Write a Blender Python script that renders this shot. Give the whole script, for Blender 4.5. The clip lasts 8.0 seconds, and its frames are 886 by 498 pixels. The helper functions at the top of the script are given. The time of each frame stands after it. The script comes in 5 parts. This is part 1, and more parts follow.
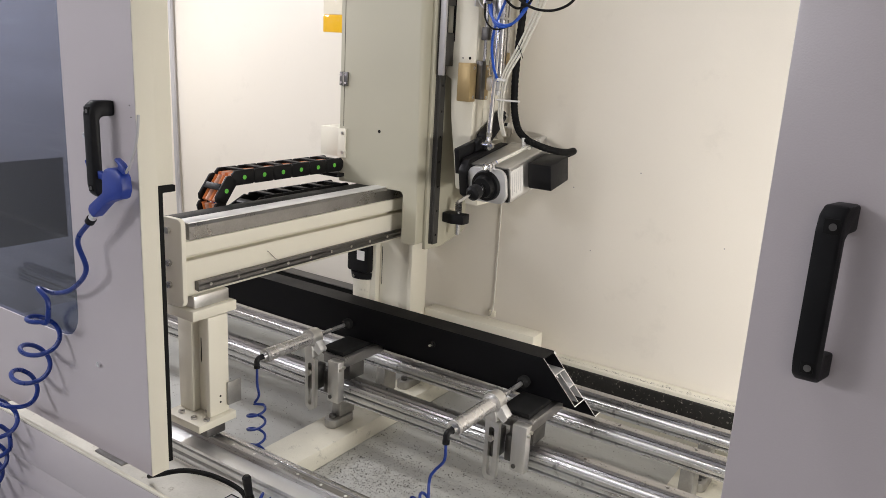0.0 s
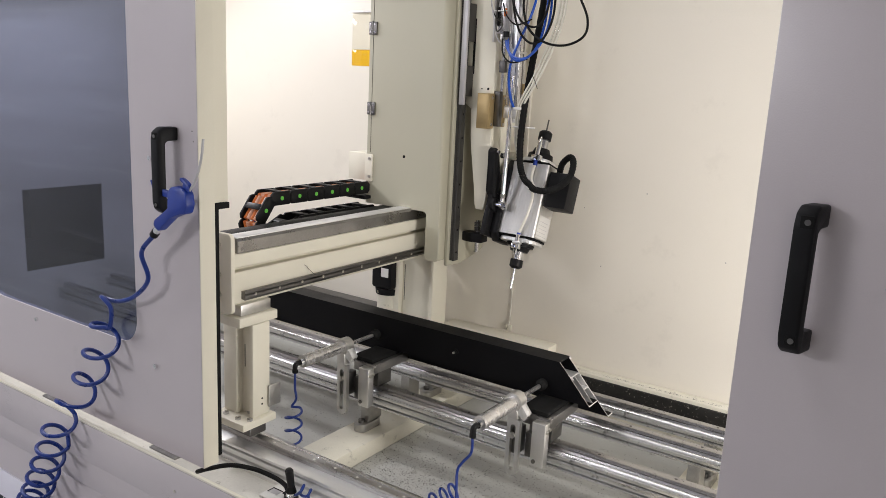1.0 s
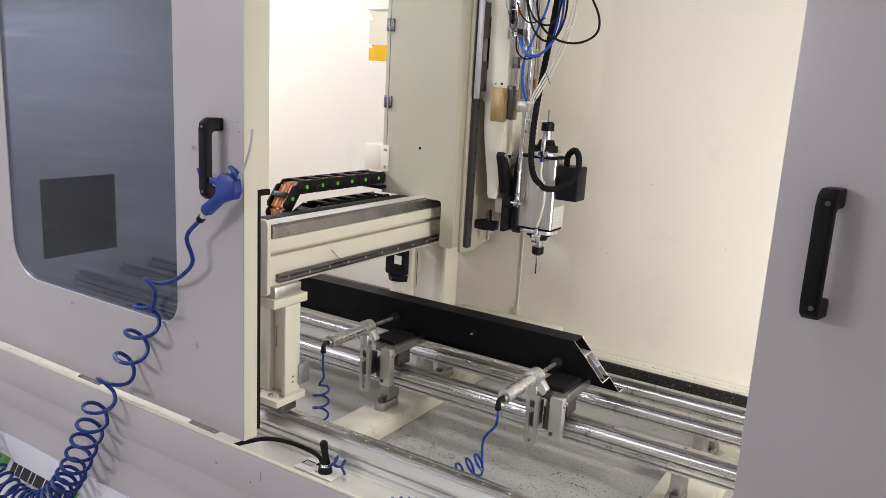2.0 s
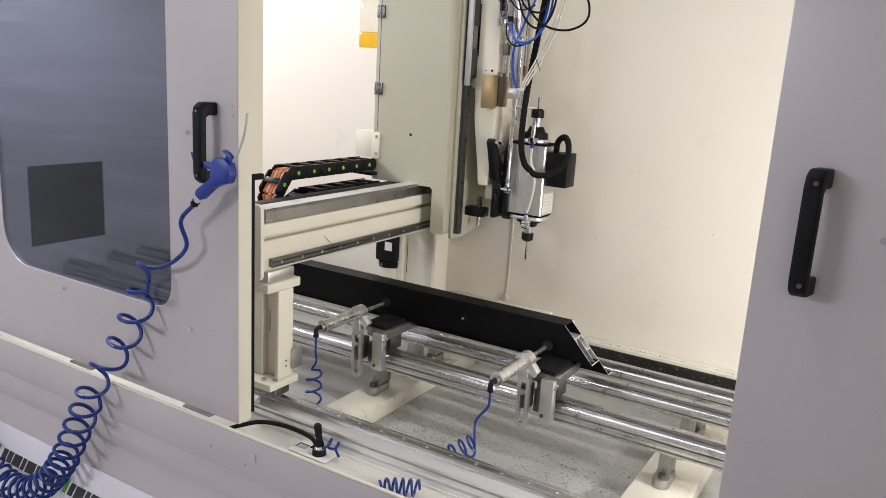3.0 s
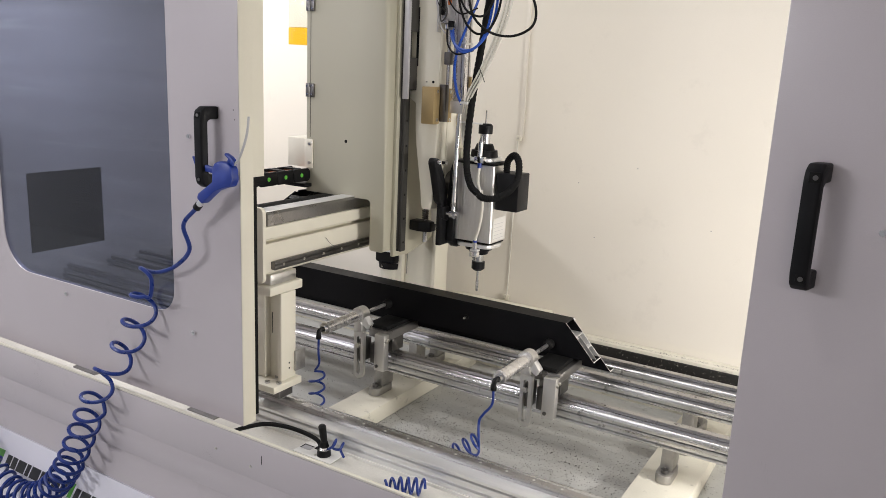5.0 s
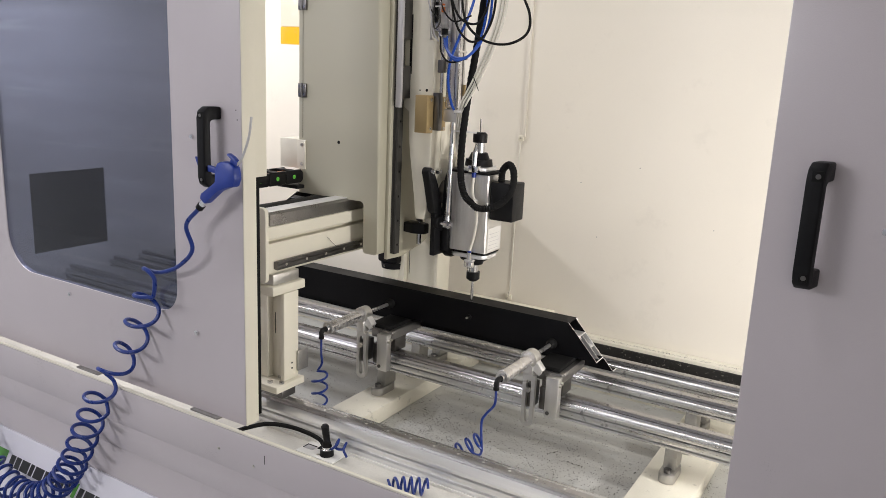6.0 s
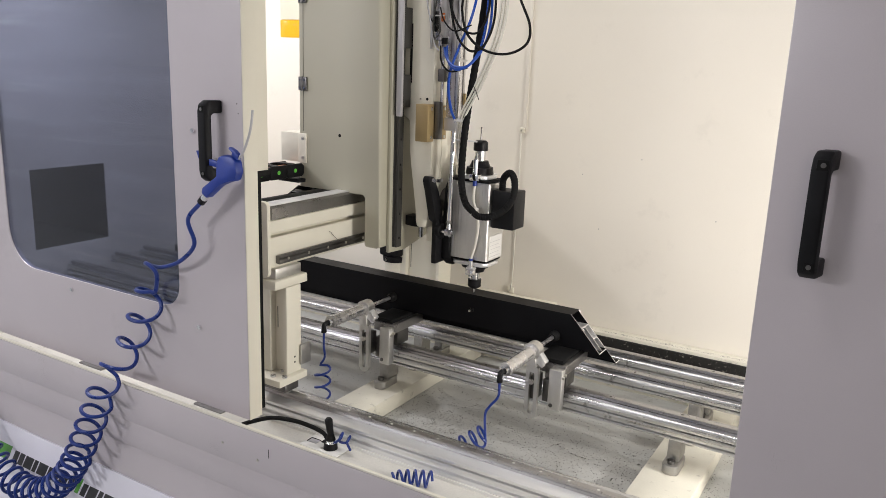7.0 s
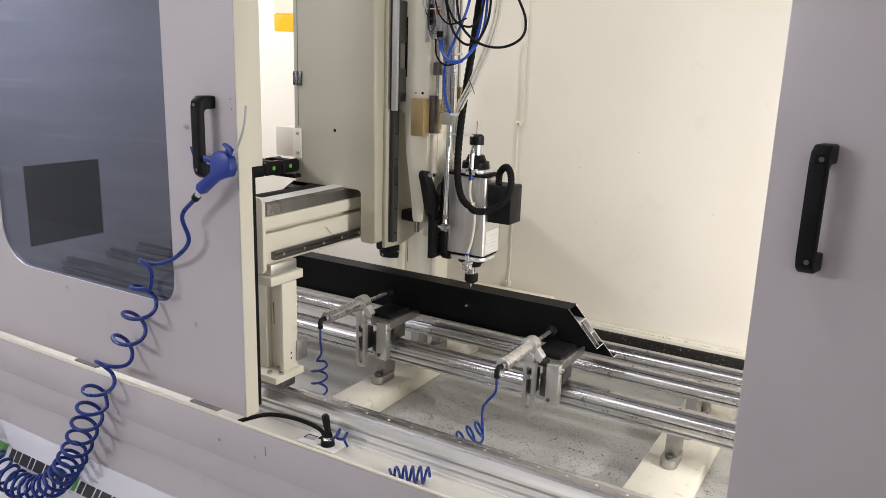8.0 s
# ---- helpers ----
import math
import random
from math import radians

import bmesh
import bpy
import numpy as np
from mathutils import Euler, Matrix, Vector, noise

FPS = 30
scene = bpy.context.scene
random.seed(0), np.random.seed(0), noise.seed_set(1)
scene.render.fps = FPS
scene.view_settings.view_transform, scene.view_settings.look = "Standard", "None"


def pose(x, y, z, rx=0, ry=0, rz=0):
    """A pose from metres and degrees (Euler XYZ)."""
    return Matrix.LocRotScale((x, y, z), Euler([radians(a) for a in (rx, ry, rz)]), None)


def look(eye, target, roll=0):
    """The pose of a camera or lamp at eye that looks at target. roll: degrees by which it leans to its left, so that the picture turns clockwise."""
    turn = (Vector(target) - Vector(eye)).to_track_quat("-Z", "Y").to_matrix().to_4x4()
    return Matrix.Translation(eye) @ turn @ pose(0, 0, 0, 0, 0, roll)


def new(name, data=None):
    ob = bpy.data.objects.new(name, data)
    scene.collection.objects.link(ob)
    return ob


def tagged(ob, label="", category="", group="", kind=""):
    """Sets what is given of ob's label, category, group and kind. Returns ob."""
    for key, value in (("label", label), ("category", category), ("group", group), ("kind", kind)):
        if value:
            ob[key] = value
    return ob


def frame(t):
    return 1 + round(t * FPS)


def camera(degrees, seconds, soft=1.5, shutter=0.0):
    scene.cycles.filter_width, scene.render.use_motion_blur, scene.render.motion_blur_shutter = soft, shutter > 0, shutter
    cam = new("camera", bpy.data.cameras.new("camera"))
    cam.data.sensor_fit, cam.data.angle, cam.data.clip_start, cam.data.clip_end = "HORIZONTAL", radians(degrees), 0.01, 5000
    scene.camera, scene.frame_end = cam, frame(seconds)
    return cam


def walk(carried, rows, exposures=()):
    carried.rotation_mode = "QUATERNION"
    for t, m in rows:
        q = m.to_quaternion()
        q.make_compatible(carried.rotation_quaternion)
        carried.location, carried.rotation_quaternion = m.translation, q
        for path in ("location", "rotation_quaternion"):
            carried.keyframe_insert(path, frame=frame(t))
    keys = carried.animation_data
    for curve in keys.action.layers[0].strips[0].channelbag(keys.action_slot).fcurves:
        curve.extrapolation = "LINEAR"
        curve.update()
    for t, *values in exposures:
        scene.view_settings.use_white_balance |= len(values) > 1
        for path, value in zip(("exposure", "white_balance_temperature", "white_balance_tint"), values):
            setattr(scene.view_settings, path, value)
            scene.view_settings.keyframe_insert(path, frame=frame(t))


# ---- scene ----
cam = camera(59.8, 8.0, 0.85)

PATH = [
    (0, (1.425, -0.981, 1.645), (0.362, 0.638, 1.148), 3.1),
    (0.5, (1.494, -1.07, 1.643), (0.41, 0.552, 1.201), 3.0),
    (1, (1.489, -1.17, 1.639), (0.401, 0.455, 1.219), 2.8),
    (1.5, (1.46, -1.282, 1.639), (0.393, 0.357, 1.219), 2.9),
    (3, (1.45, -1.384, 1.619), (0.448, 0.288, 1.168), 3.4),
    (3.5, (1.446, -1.383, 1.62), (0.449, 0.29, 1.169), 3.2),
    (4, (1.446, -1.389, 1.616), (0.452, 0.287, 1.167), 3.0),
    (4.5, (1.445, -1.402, 1.617), (0.454, 0.277, 1.17), 2.7),
    (6, (1.445, -1.404, 1.616), (0.446, 0.27, 1.17), 2.5),
    (6.5, (1.439, -1.407, 1.615), (0.441, 0.266, 1.161), 2.3),
    (7, (1.438, -1.405, 1.611), (0.441, 0.267, 1.15), 2.1),
    (7.5, (1.438, -1.399, 1.612), (0.445, 0.272, 1.143), 1.9),
    (8, (1.435, -1.392, 1.615), (0.446, 0.279, 1.136), 1.8),
]
walk(cam, [(t, look(eye, target, roll)) for t, eye, target, roll in PATH], exposures=[(0.0, -0.20), (0.5, -0.28), (1.0, -0.20), (1.5, -0.15), (3.0, -0.09), (8.0, -0.08)])

# ---- world, lights, exposure ----
world = bpy.data.worlds.new("workshop")
scene.world = world
world.use_nodes = True
world.node_tree.nodes["Background"].inputs[0].default_value = (0.95, 0.97, 1.0, 1)
world.node_tree.nodes["Background"].inputs[1].default_value = 0.22
COOL, WARM, PLAIN = (0.96, 0.95, 1.0), (1.0, 0.89, 0.82), (1.0, 0.965, 0.93)
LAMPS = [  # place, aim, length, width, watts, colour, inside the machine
    ((-1.6, -3.0, 2.4), (-0.5, 0.0, 0.3), 1.2, 0.25, 45, COOL, False),
    ((-0.35, -1.0, 4.4), (-0.3, -0.2, 0.0), 1.2, 0.14, 22, COOL, False),
    ((2.6, -3.6, 2.6), (1.6, -0.5, 0.2), 1.8, 0.30, 16, WARM, False),
    # added lamp, unseen: brightens the west wall that the door pane reflects
    ((-4.3, -2.4, 3.5), (-4.7, -2.4, 2.6), 1.6, 0.20, 60, COOL, False),
    ((0.2, 0.35, 4.4), (0.2, 0.55, 0.0), 2.4, 0.40, 33, PLAIN, False),
    # two unseen lamps, added to brighten the enclosure from within
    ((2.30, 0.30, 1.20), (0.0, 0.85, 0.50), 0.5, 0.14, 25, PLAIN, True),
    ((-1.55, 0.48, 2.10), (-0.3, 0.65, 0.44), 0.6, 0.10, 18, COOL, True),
]


# ---- materials ----
def nodes_of(name):
    m = bpy.data.materials.new(name)
    m.use_nodes = True
    nt = m.node_tree
    return m, nt, nt.nodes["Principled BSDF"]


def surface(name, color, rough=0.5, metal=0.0, vary=0.06, scale=6.0, grain=0.02, grain_scale=220.0, stretch=(1, 1, 1), coat=0.0,
            spec=0.5, spots=0.0, spot_color=(0.05, 0.05, 0.05), spot_scale=60.0):
    """Paint, metal or plastic: colour varied at two scales, roughness wear and fine bump."""
    m, nt, b = nodes_of(name)
    new_node, link = nt.nodes.new, nt.links.new
    co = new_node("ShaderNodeTexCoord")
    mp = new_node("ShaderNodeMapping")
    mp.inputs["Scale"].default_value = stretch
    link(co.outputs["Object"], mp.inputs[0])
    big, fine = new_node("ShaderNodeTexNoise"), new_node("ShaderNodeTexNoise")
    big.inputs["Scale"].default_value, big.inputs["Detail"].default_value = scale, 5
    fine.inputs["Scale"].default_value, fine.inputs["Detail"].default_value = grain_scale, 3
    link(mp.outputs[0], big.inputs[0])
    link(mp.outputs[0], fine.inputs[0])
    mixf = new_node("ShaderNodeMath")
    mixf.operation = "MULTIPLY_ADD"
    link(fine.outputs[0], mixf.inputs[0])
    mixf.inputs[1].default_value = 0.35
    link(big.outputs[0], mixf.inputs[2])
    ramp = new_node("ShaderNodeMapRange")
    ramp.inputs["From Min"].default_value, ramp.inputs["From Max"].default_value = 0.4, 0.95
    ramp.inputs["To Min"].default_value, ramp.inputs["To Max"].default_value = 1 - vary, 1 + vary
    link(mixf.outputs[0], ramp.inputs[0])
    mul = new_node("ShaderNodeMix")
    mul.data_type, mul.blend_type = "RGBA", "MULTIPLY"
    mul.inputs["Factor"].default_value = 1.0
    mul.inputs["A"].default_value = (*color, 1)
    link(ramp.outputs[0], mul.inputs["B"])
    out = mul.outputs["Result"]
    if spots:
        vor = new_node("ShaderNodeTexNoise")
        vor.inputs["Scale"].default_value, vor.inputs["Detail"].default_value = spot_scale, 6
        vor.inputs["Roughness"].default_value = 0.7
        link(co.outputs["Object"], vor.inputs[0])
        cut = new_node("ShaderNodeMapRange")
        cut.inputs["From Min"].default_value, cut.inputs["From Max"].default_value = 0.60, 0.68
        cut.inputs["To Max"].default_value = spots
        link(vor.outputs[0], cut.inputs[0])
        sm = new_node("ShaderNodeMix")
        sm.data_type = "RGBA"
        link(cut.outputs[0], sm.inputs["Factor"])
        link(out, sm.inputs["A"])
        sm.inputs["B"].default_value = (*spot_color, 1)
        out = sm.outputs["Result"]
    link(out, b.inputs["Base Color"])
    rr = new_node("ShaderNodeMapRange")
    rr.inputs["From Min"].default_value, rr.inputs["From Max"].default_value = 0.4, 0.95
    rr.inputs["To Min"].default_value, rr.inputs["To Max"].default_value = max(rough - 0.08, 0.03), min(rough + 0.1, 1)
    link(mixf.outputs[0], rr.inputs[0])
    link(rr.outputs[0], b.inputs["Roughness"])
    b.inputs["Metallic"].default_value = metal
    b.inputs["Specular IOR Level"].default_value = spec
    b.inputs["Coat Weight"].default_value = coat
    bump = new_node("ShaderNodeBump")
    bump.inputs["Strength"].default_value, bump.inputs["Distance"].default_value = grain, 0.002
    link(fine.outputs[0], bump.inputs["Height"])
    link(bump.outputs[0], b.inputs["Normal"])
    return m


def clear(name, tint, gloss=0.035, rough=0.04):
    """Thin see-through sheet or tube."""
    m, nt, b = nodes_of(name)
    nt.nodes.remove(b)
    tr, gl, mix, fr = (nt.nodes.new(k) for k in ("ShaderNodeBsdfTransparent", "ShaderNodeBsdfGlossy", "ShaderNodeMixShader", "ShaderNodeMapRange"))
    lw, pw = nt.nodes.new("ShaderNodeLayerWeight"), nt.nodes.new("ShaderNodeMath")
    pw.operation, pw.inputs[1].default_value = "POWER", 4.0
    nt.links.new(lw.outputs["Facing"], pw.inputs[0])
    nt.links.new(pw.outputs[0], fr.inputs[0])
    fr.inputs["To Min"].default_value, fr.inputs["To Max"].default_value = gloss, 0.8
    tr.inputs[0].default_value = (*tint, 1)
    gl.inputs["Roughness"].default_value = rough
    nt.links.new(fr.outputs[0], mix.inputs[0])
    nt.links.new(tr.outputs[0], mix.inputs[1])
    nt.links.new(gl.outputs[0], mix.inputs[2])
    nt.links.new(mix.outputs[0], nt.nodes["Material Output"].inputs[0])
    return m


CREAM = surface("cream_paint", (0.76, 0.725, 0.61), 0.42, vary=0.05, scale=3, grain=0.10, grain_scale=500)
# Darker copy of the cream paint; the column's shade is in the colour.
COLUMN_SHADED = surface("cream_paint_shaded", (0.45, 0.43, 0.335), 0.42, vary=0.04, scale=2.5, grain=0.10, grain_scale=500)
CREAM_DIRTY = surface("cream_paint_dirty", (0.68, 0.65, 0.55), 0.5, vary=0.12, scale=5, grain=0.12, spots=0.5, spot_color=(0.25, 0.23, 0.19), spot_scale=26)
TROUGH = surface("dusty_trough_paint", (0.64, 0.62, 0.57), 0.5, vary=0.16, scale=7, grain=0.2, grain_scale=160, spots=0.75, spot_color=(0.30, 0.27, 0.21), spot_scale=16)
WALLPAINT = surface("inner_wall_paint", (0.79, 0.745, 0.655), 0.38, vary=0.03, scale=2, grain=0.12, grain_scale=320, spots=0.10, spot_color=(0.5, 0.47, 0.4), spot_scale=7)
GREY = surface("grey_paint", (0.52, 0.475, 0.49), 0.33, spec=0.75, vary=0.05, scale=2.5, grain=0.12, grain_scale=420, spots=0.14, spot_color=(0.33, 0.31, 0.31), spot_scale=5)
WHITE = surface("white_gloss_paint", (0.80, 0.78, 0.85), 0.16, vary=0.03, scale=3, grain=0.05)
BLACK = surface("black_plastic", (0.009, 0.009, 0.010), 0.42, vary=0.2, scale=20, grain=0.12, grain_scale=700, spec=0.17)
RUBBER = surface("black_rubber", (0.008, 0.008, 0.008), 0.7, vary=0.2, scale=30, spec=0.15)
DARKGREY = surface("dark_grey_plastic", (0.045, 0.043, 0.039), 0.45, vary=0.15, scale=20, spec=0.25)
ANODBLACK = surface("black_anodised", (0.005, 0.005, 0.006), 0.42, 0.0, vary=0.2, scale=8, grain=0.03, spec=0.10)
ALU = surface("aluminium", (0.78, 0.78, 0.78), 0.36, 0.75, vary=0.08, scale=5, grain=0.08, grain_scale=300, stretch=(0.25, 6, 6))
ALU_CAST = surface("brushed_aluminium", (0.66, 0.65, 0.63), 0.4, 1.0, vary=0.10, scale=10, grain=0.12, grain_scale=240, stretch=(3, 3, 0.5))
RAILSTEEL = surface("ground_rail_steel", (0.46, 0.45, 0.45), 0.30, 1.0, vary=0.22, scale=10, grain=0.06, stretch=(0.3, 4, 4), spots=0.5, spot_color=(0.04, 0.04, 0.04), spot_scale=70)
ALU_DIRTY = surface("aluminium_with_chips", (0.62, 0.62, 0.62), 0.27, 0.95, vary=0.16, scale=7, grain=0.2, grain_scale=180, stretch=(0.3, 5, 5), spots=0.6, spot_color=(0.10, 0.10, 0.10), spot_scale=34)
STEEL = surface("polished_steel", (0.60, 0.60, 0.61), 0.18, 1.0, vary=0.10, scale=12, grain=0.04, stretch=(0.3, 4, 4))
BRIGHT = surface("bright_anodised", (0.64, 0.63, 0.63), 0.26, 0.9, vary=0.06, scale=9, grain=0.05, stretch=(3, 3, 0.4))
GRIT = surface("rubber_with_chips", (0.016, 0.015, 0.014), 0.6, vary=0.3, scale=40, grain=0.4, grain_scale=180, spec=0.25, spots=0.8, spot_color=(0.30, 0.28, 0.24), spot_scale=90)
CHIPSTEEL = surface("chip_steel", (0.14, 0.135, 0.125), 0.5, 0.4, vary=0.3, scale=30)
PLATE = surface("ground_steel_plate", (0.30, 0.29, 0.28), 0.3, 0.9, vary=0.2, scale=12, grain=0.12)
STEEL_DARK = surface("dark_steel", (0.16, 0.155, 0.15), 0.38, 1.0, vary=0.25, scale=14, grain=0.1)
CHROME = surface("chrome", (0.82, 0.82, 0.83), 0.08, 1.0, vary=0.04)
GREYMETAL = surface("grey_painted_bar", (0.50, 0.49, 0.50), 0.4, 0.3, vary=0.06)
CASTGREY = surface("cast_grey_metal", (0.40, 0.39, 0.37), 0.45, 0.9, vary=0.2, scale=25, grain=0.25)
GOLD = surface("gold_anodised", (0.42, 0.31, 0.15), 0.38, 0.5, vary=0.08, scale=12)
ZINC = surface("zinc_screw", (0.62, 0.60, 0.55), 0.3, 1.0, vary=0.1)
BLUE = surface("blue_plastic", (0.009, 0.036, 0.27), 0.4, vary=0.12, scale=30)
BLUEHOSE = surface("blue_hose", (0.005, 0.027, 0.19), 0.3, vary=0.12, scale=30)
BLUETUBE = surface("light_blue_tube", (0.012, 0.075, 0.42), 0.28, vary=0.1)
ORANGE = surface("orange_cable", (0.60, 0.16, 0.03), 0.42, vary=0.1)
# Pink is the sheen of light on orange cables, put into the colour.
ORANGE_SHEEN = surface("orange_cable_sheen", (0.66, 0.36, 0.25), 0.45, vary=0.1)
GREEN = surface("green_plastic", (0.13, 0.55, 0.06), 0.45, vary=0.08)
GREENPRINT = surface("green_print", (0.10, 0.36, 0.05), 0.4, vary=0.08)
BLACKPRINT = surface("black_print", (0.03, 0.03, 0.032), 0.4, vary=0.15)
YELLOWED = surface("milky_tube", (0.70, 0.68, 0.60), 0.3, vary=0.06)
PAPER = surface("white_label", (0.72, 0.71, 0.68), 0.6, vary=0.05)
AMBER = clear("amber_oil", (0.97, 0.76, 0.20))
CLEARTANK = clear("clear_plastic", (0.94, 0.93, 0.88))
CLEARTUBE = clear("clear_tube", (0.93, 0.93, 0.92), rough=0.1)
TINTED = clear("tinted_pane", (0.39, 0.42, 0.53), gloss=0.08, rough=0.2)
def streaks(m):
    """Faint streaks along the pane, in its tint and its gloss."""
    nt = m.node_tree
    co, mp, no, ra = (nt.nodes.new(k) for k in ("ShaderNodeTexCoord", "ShaderNodeMapping", "ShaderNodeTexNoise", "ShaderNodeMix"))
    mp.inputs["Scale"].default_value, mp.inputs["Rotation"].default_value = (0.8, 1, 9), (0, 0.12, 0)
    no.inputs["Scale"].default_value, no.inputs["Detail"].default_value, no.inputs["Distortion"].default_value = 1.6, 5, 0.8
    tr = next(n for n in nt.nodes if n.type == "BSDF_TRANSPARENT")
    c = tr.inputs[0].default_value[:3]
    ra.data_type = "RGBA"
    ra.inputs["A"].default_value, ra.inputs["B"].default_value = (*[v * 0.86 for v in c], 1), (*[min(v * 1.16, 1) for v in c], 1)
    nt.links.new(co.outputs["Object"], mp.inputs[0])
    nt.links.new(mp.outputs[0], no.inputs[0])
    nt.links.new(no.outputs[0], ra.inputs["Factor"])
    nt.links.new(ra.outputs["Result"], tr.inputs[0])
    wm, thin_streak, cut, add = (nt.nodes.new(k) for k in ("ShaderNodeMapping", "ShaderNodeTexNoise", "ShaderNodeMapRange", "ShaderNodeMath"))
    wm.inputs["Scale"].default_value, wm.inputs["Rotation"].default_value = (0.5, 1, 16), (0, 0.05, 0)
    thin_streak.inputs["Scale"].default_value, thin_streak.inputs["Detail"].default_value, thin_streak.inputs["Distortion"].default_value = 1.5, 6, 0.5
    cut.inputs["From Min"].default_value, cut.inputs["From Max"].default_value, cut.inputs["To Max"].default_value = 0.58, 0.78, 0.10
    add.operation = "ADD"
    mix = next(n for n in nt.nodes if n.type == "MIX_SHADER")
    gloss = mix.inputs[0].links[0].from_socket
    nt.links.new(co.outputs["Object"], wm.inputs[0])
    nt.links.new(wm.outputs[0], thin_streak.inputs[0])
    nt.links.new(thin_streak.outputs[0], cut.inputs[0])
    nt.links.new(gloss, add.inputs[0])
    nt.links.new(cut.outputs[0], add.inputs[1])
    nt.links.new(add.outputs[0], mix.inputs[0])


streaks(TINTED)
TRAYPAINT = surface("chip_tray_paint", (0.47, 0.47, 0.45), 0.42, vary=0.10, scale=3, grain=0.3, grain_scale=120, spots=0.6, spot_color=(0.27, 0.26, 0.23), spot_scale=26)
CONCRETE = surface("workshop_floor_paint", (0.42, 0.43, 0.42), 0.35, vary=0.1, scale=2, grain=0.2)
ROOMWALL = surface("workshop_wall_paint", (0.76, 0.77, 0.80), 0.7, vary=0.05, scale=1.5)


def glow(name, color, power):
    m, nt, b = nodes_of(name)
    b.inputs["Emission Color"].default_value = (*color, 1)
    b.inputs["Emission Strength"].default_value = power
    return m


TUBE = glow("lamp_tube", (1.0, 0.97, 0.92), 3.0)


# ---- mesh helpers ----
def box(bm, a, b, bevel=0.0, seg=2):
    """A box between two corners, with rounded edges."""
    g = bmesh.ops.create_cube(bm, size=1.0)["verts"]
    c = [(p + q) / 2 for p, q in zip(a, b)]
    s = [abs(q - p) for p, q in zip(a, b)]
    for v in g:
        v.co = Vector((v.co[0] * s[0] + c[0], v.co[1] * s[1] + c[1], v.co[2] * s[2] + c[2]))
    if bevel:
        bevel = min(bevel, min(s) * 0.45)
        edges = list({e for v in g for e in v.link_edges})
        bmesh.ops.bevel(bm, geom=edges, offset=bevel, segments=seg, affect="EDGES", profile=0.5)
    return bm


def rod(bm, p, q, r, seg=16, r2=None):
    """A cylinder or cone from p to q."""
    p, q = Vector(p), Vector(q)
    d = q - p
    m = Matrix.Translation((p + q) / 2) @ d.to_track_quat("Z", "Y").to_matrix().to_4x4()
    bmesh.ops.create_cone(bm, cap_ends=True, segments=seg, radius1=r, radius2=r if r2 is None else r2, depth=d.length, matrix=m)
    return bm


def prism(bm, pts, axis, a, b, bevel=0.0):
    """An outline in the plane across axis (0: y,z; 1: x,z; 2: x,y), pushed from a to b."""
    def at(p, h):
        return {0: (h, p[0], p[1]), 1: (p[0], h, p[1]), 2: (p[0], p[1], h)}[axis]
    lo, hi = [bm.verts.new(at(p, a)) for p in pts], [bm.verts.new(at(p, b)) for p in pts]
    n = len(pts)
    faces = [bm.faces.new(lo[::-1]), bm.faces.new(hi)]
    for i in range(n):
        faces.append(bm.faces.new((lo[i], lo[(i + 1) % n], hi[(i + 1) % n], hi[i])))
    bmesh.ops.recalc_face_normals(bm, faces=faces)
    if bevel:
        edges = list({e for v in lo + hi for e in v.link_edges})
        bmesh.ops.bevel(bm, geom=edges, offset=bevel, segments=2, affect="EDGES", profile=0.5)
    return bm


def arc(cx, cy, r, a0, a1, n=6):
    return [(cx + r * math.cos(radians(a0 + (a1 - a0) * i / n)), cy + r * math.sin(radians(a0 + (a1 - a0) * i / n))) for i in range(n + 1)]


def rounded(x0, y0, x1, y1, r, n=5):
    return arc(x1 - r, y1 - r, r, 0, 90, n) + arc(x0 + r, y1 - r, r, 90, 180, n) + arc(x0 + r, y0 + r, r, 180, 270, n) + arc(x1 - r, y0 + r, r, 270, 360, n)


def smooth_path(pts, per=8):
    """A Catmull-Rom line through points."""
    pts = [Vector(p) for p in pts]
    pts = [pts[0] * 2 - pts[1]] + pts + [pts[-1] * 2 - pts[-2]]
    out = []
    for i in range(1, len(pts) - 2):
        a, b, c, d = pts[i - 1:i + 3]
        for k in range(per):
            t = k / per
            out.append(0.5 * ((2 * b) + (c - a) * t + (2 * a - 5 * b + 4 * c - d) * t * t + (3 * b - a - 3 * c + d) * t ** 3))
    out.append(pts[-2])
    return out


def tube(bm, path, r, seg=8, ridge=0.0):
    """A hose along a line of points; ridge: corrugation depth."""
    rings, up = [], None
    for i, p in enumerate(path):
        d = (path[min(i + 1, len(path) - 1)] - path[max(i - 1, 0)]).normalized()
        if up is None:
            up = d.orthogonal().normalized()
        up = (up - d * up.dot(d)).normalized()
        side = d.cross(up)
        rr = r + (ridge if i % 2 else 0)
        rings.append([bm.verts.new(p + (up * math.cos(2 * math.pi * k / seg) + side * math.sin(2 * math.pi * k / seg)) * rr) for k in range(seg)])
    for a, b in zip(rings, rings[1:]):
        for k in range(seg):
            bm.faces.new((a[k], a[(k + 1) % seg], b[(k + 1) % seg], b[k]))
    bm.faces.new(rings[0][::-1])
    bm.faces.new(rings[-1])
    return bm


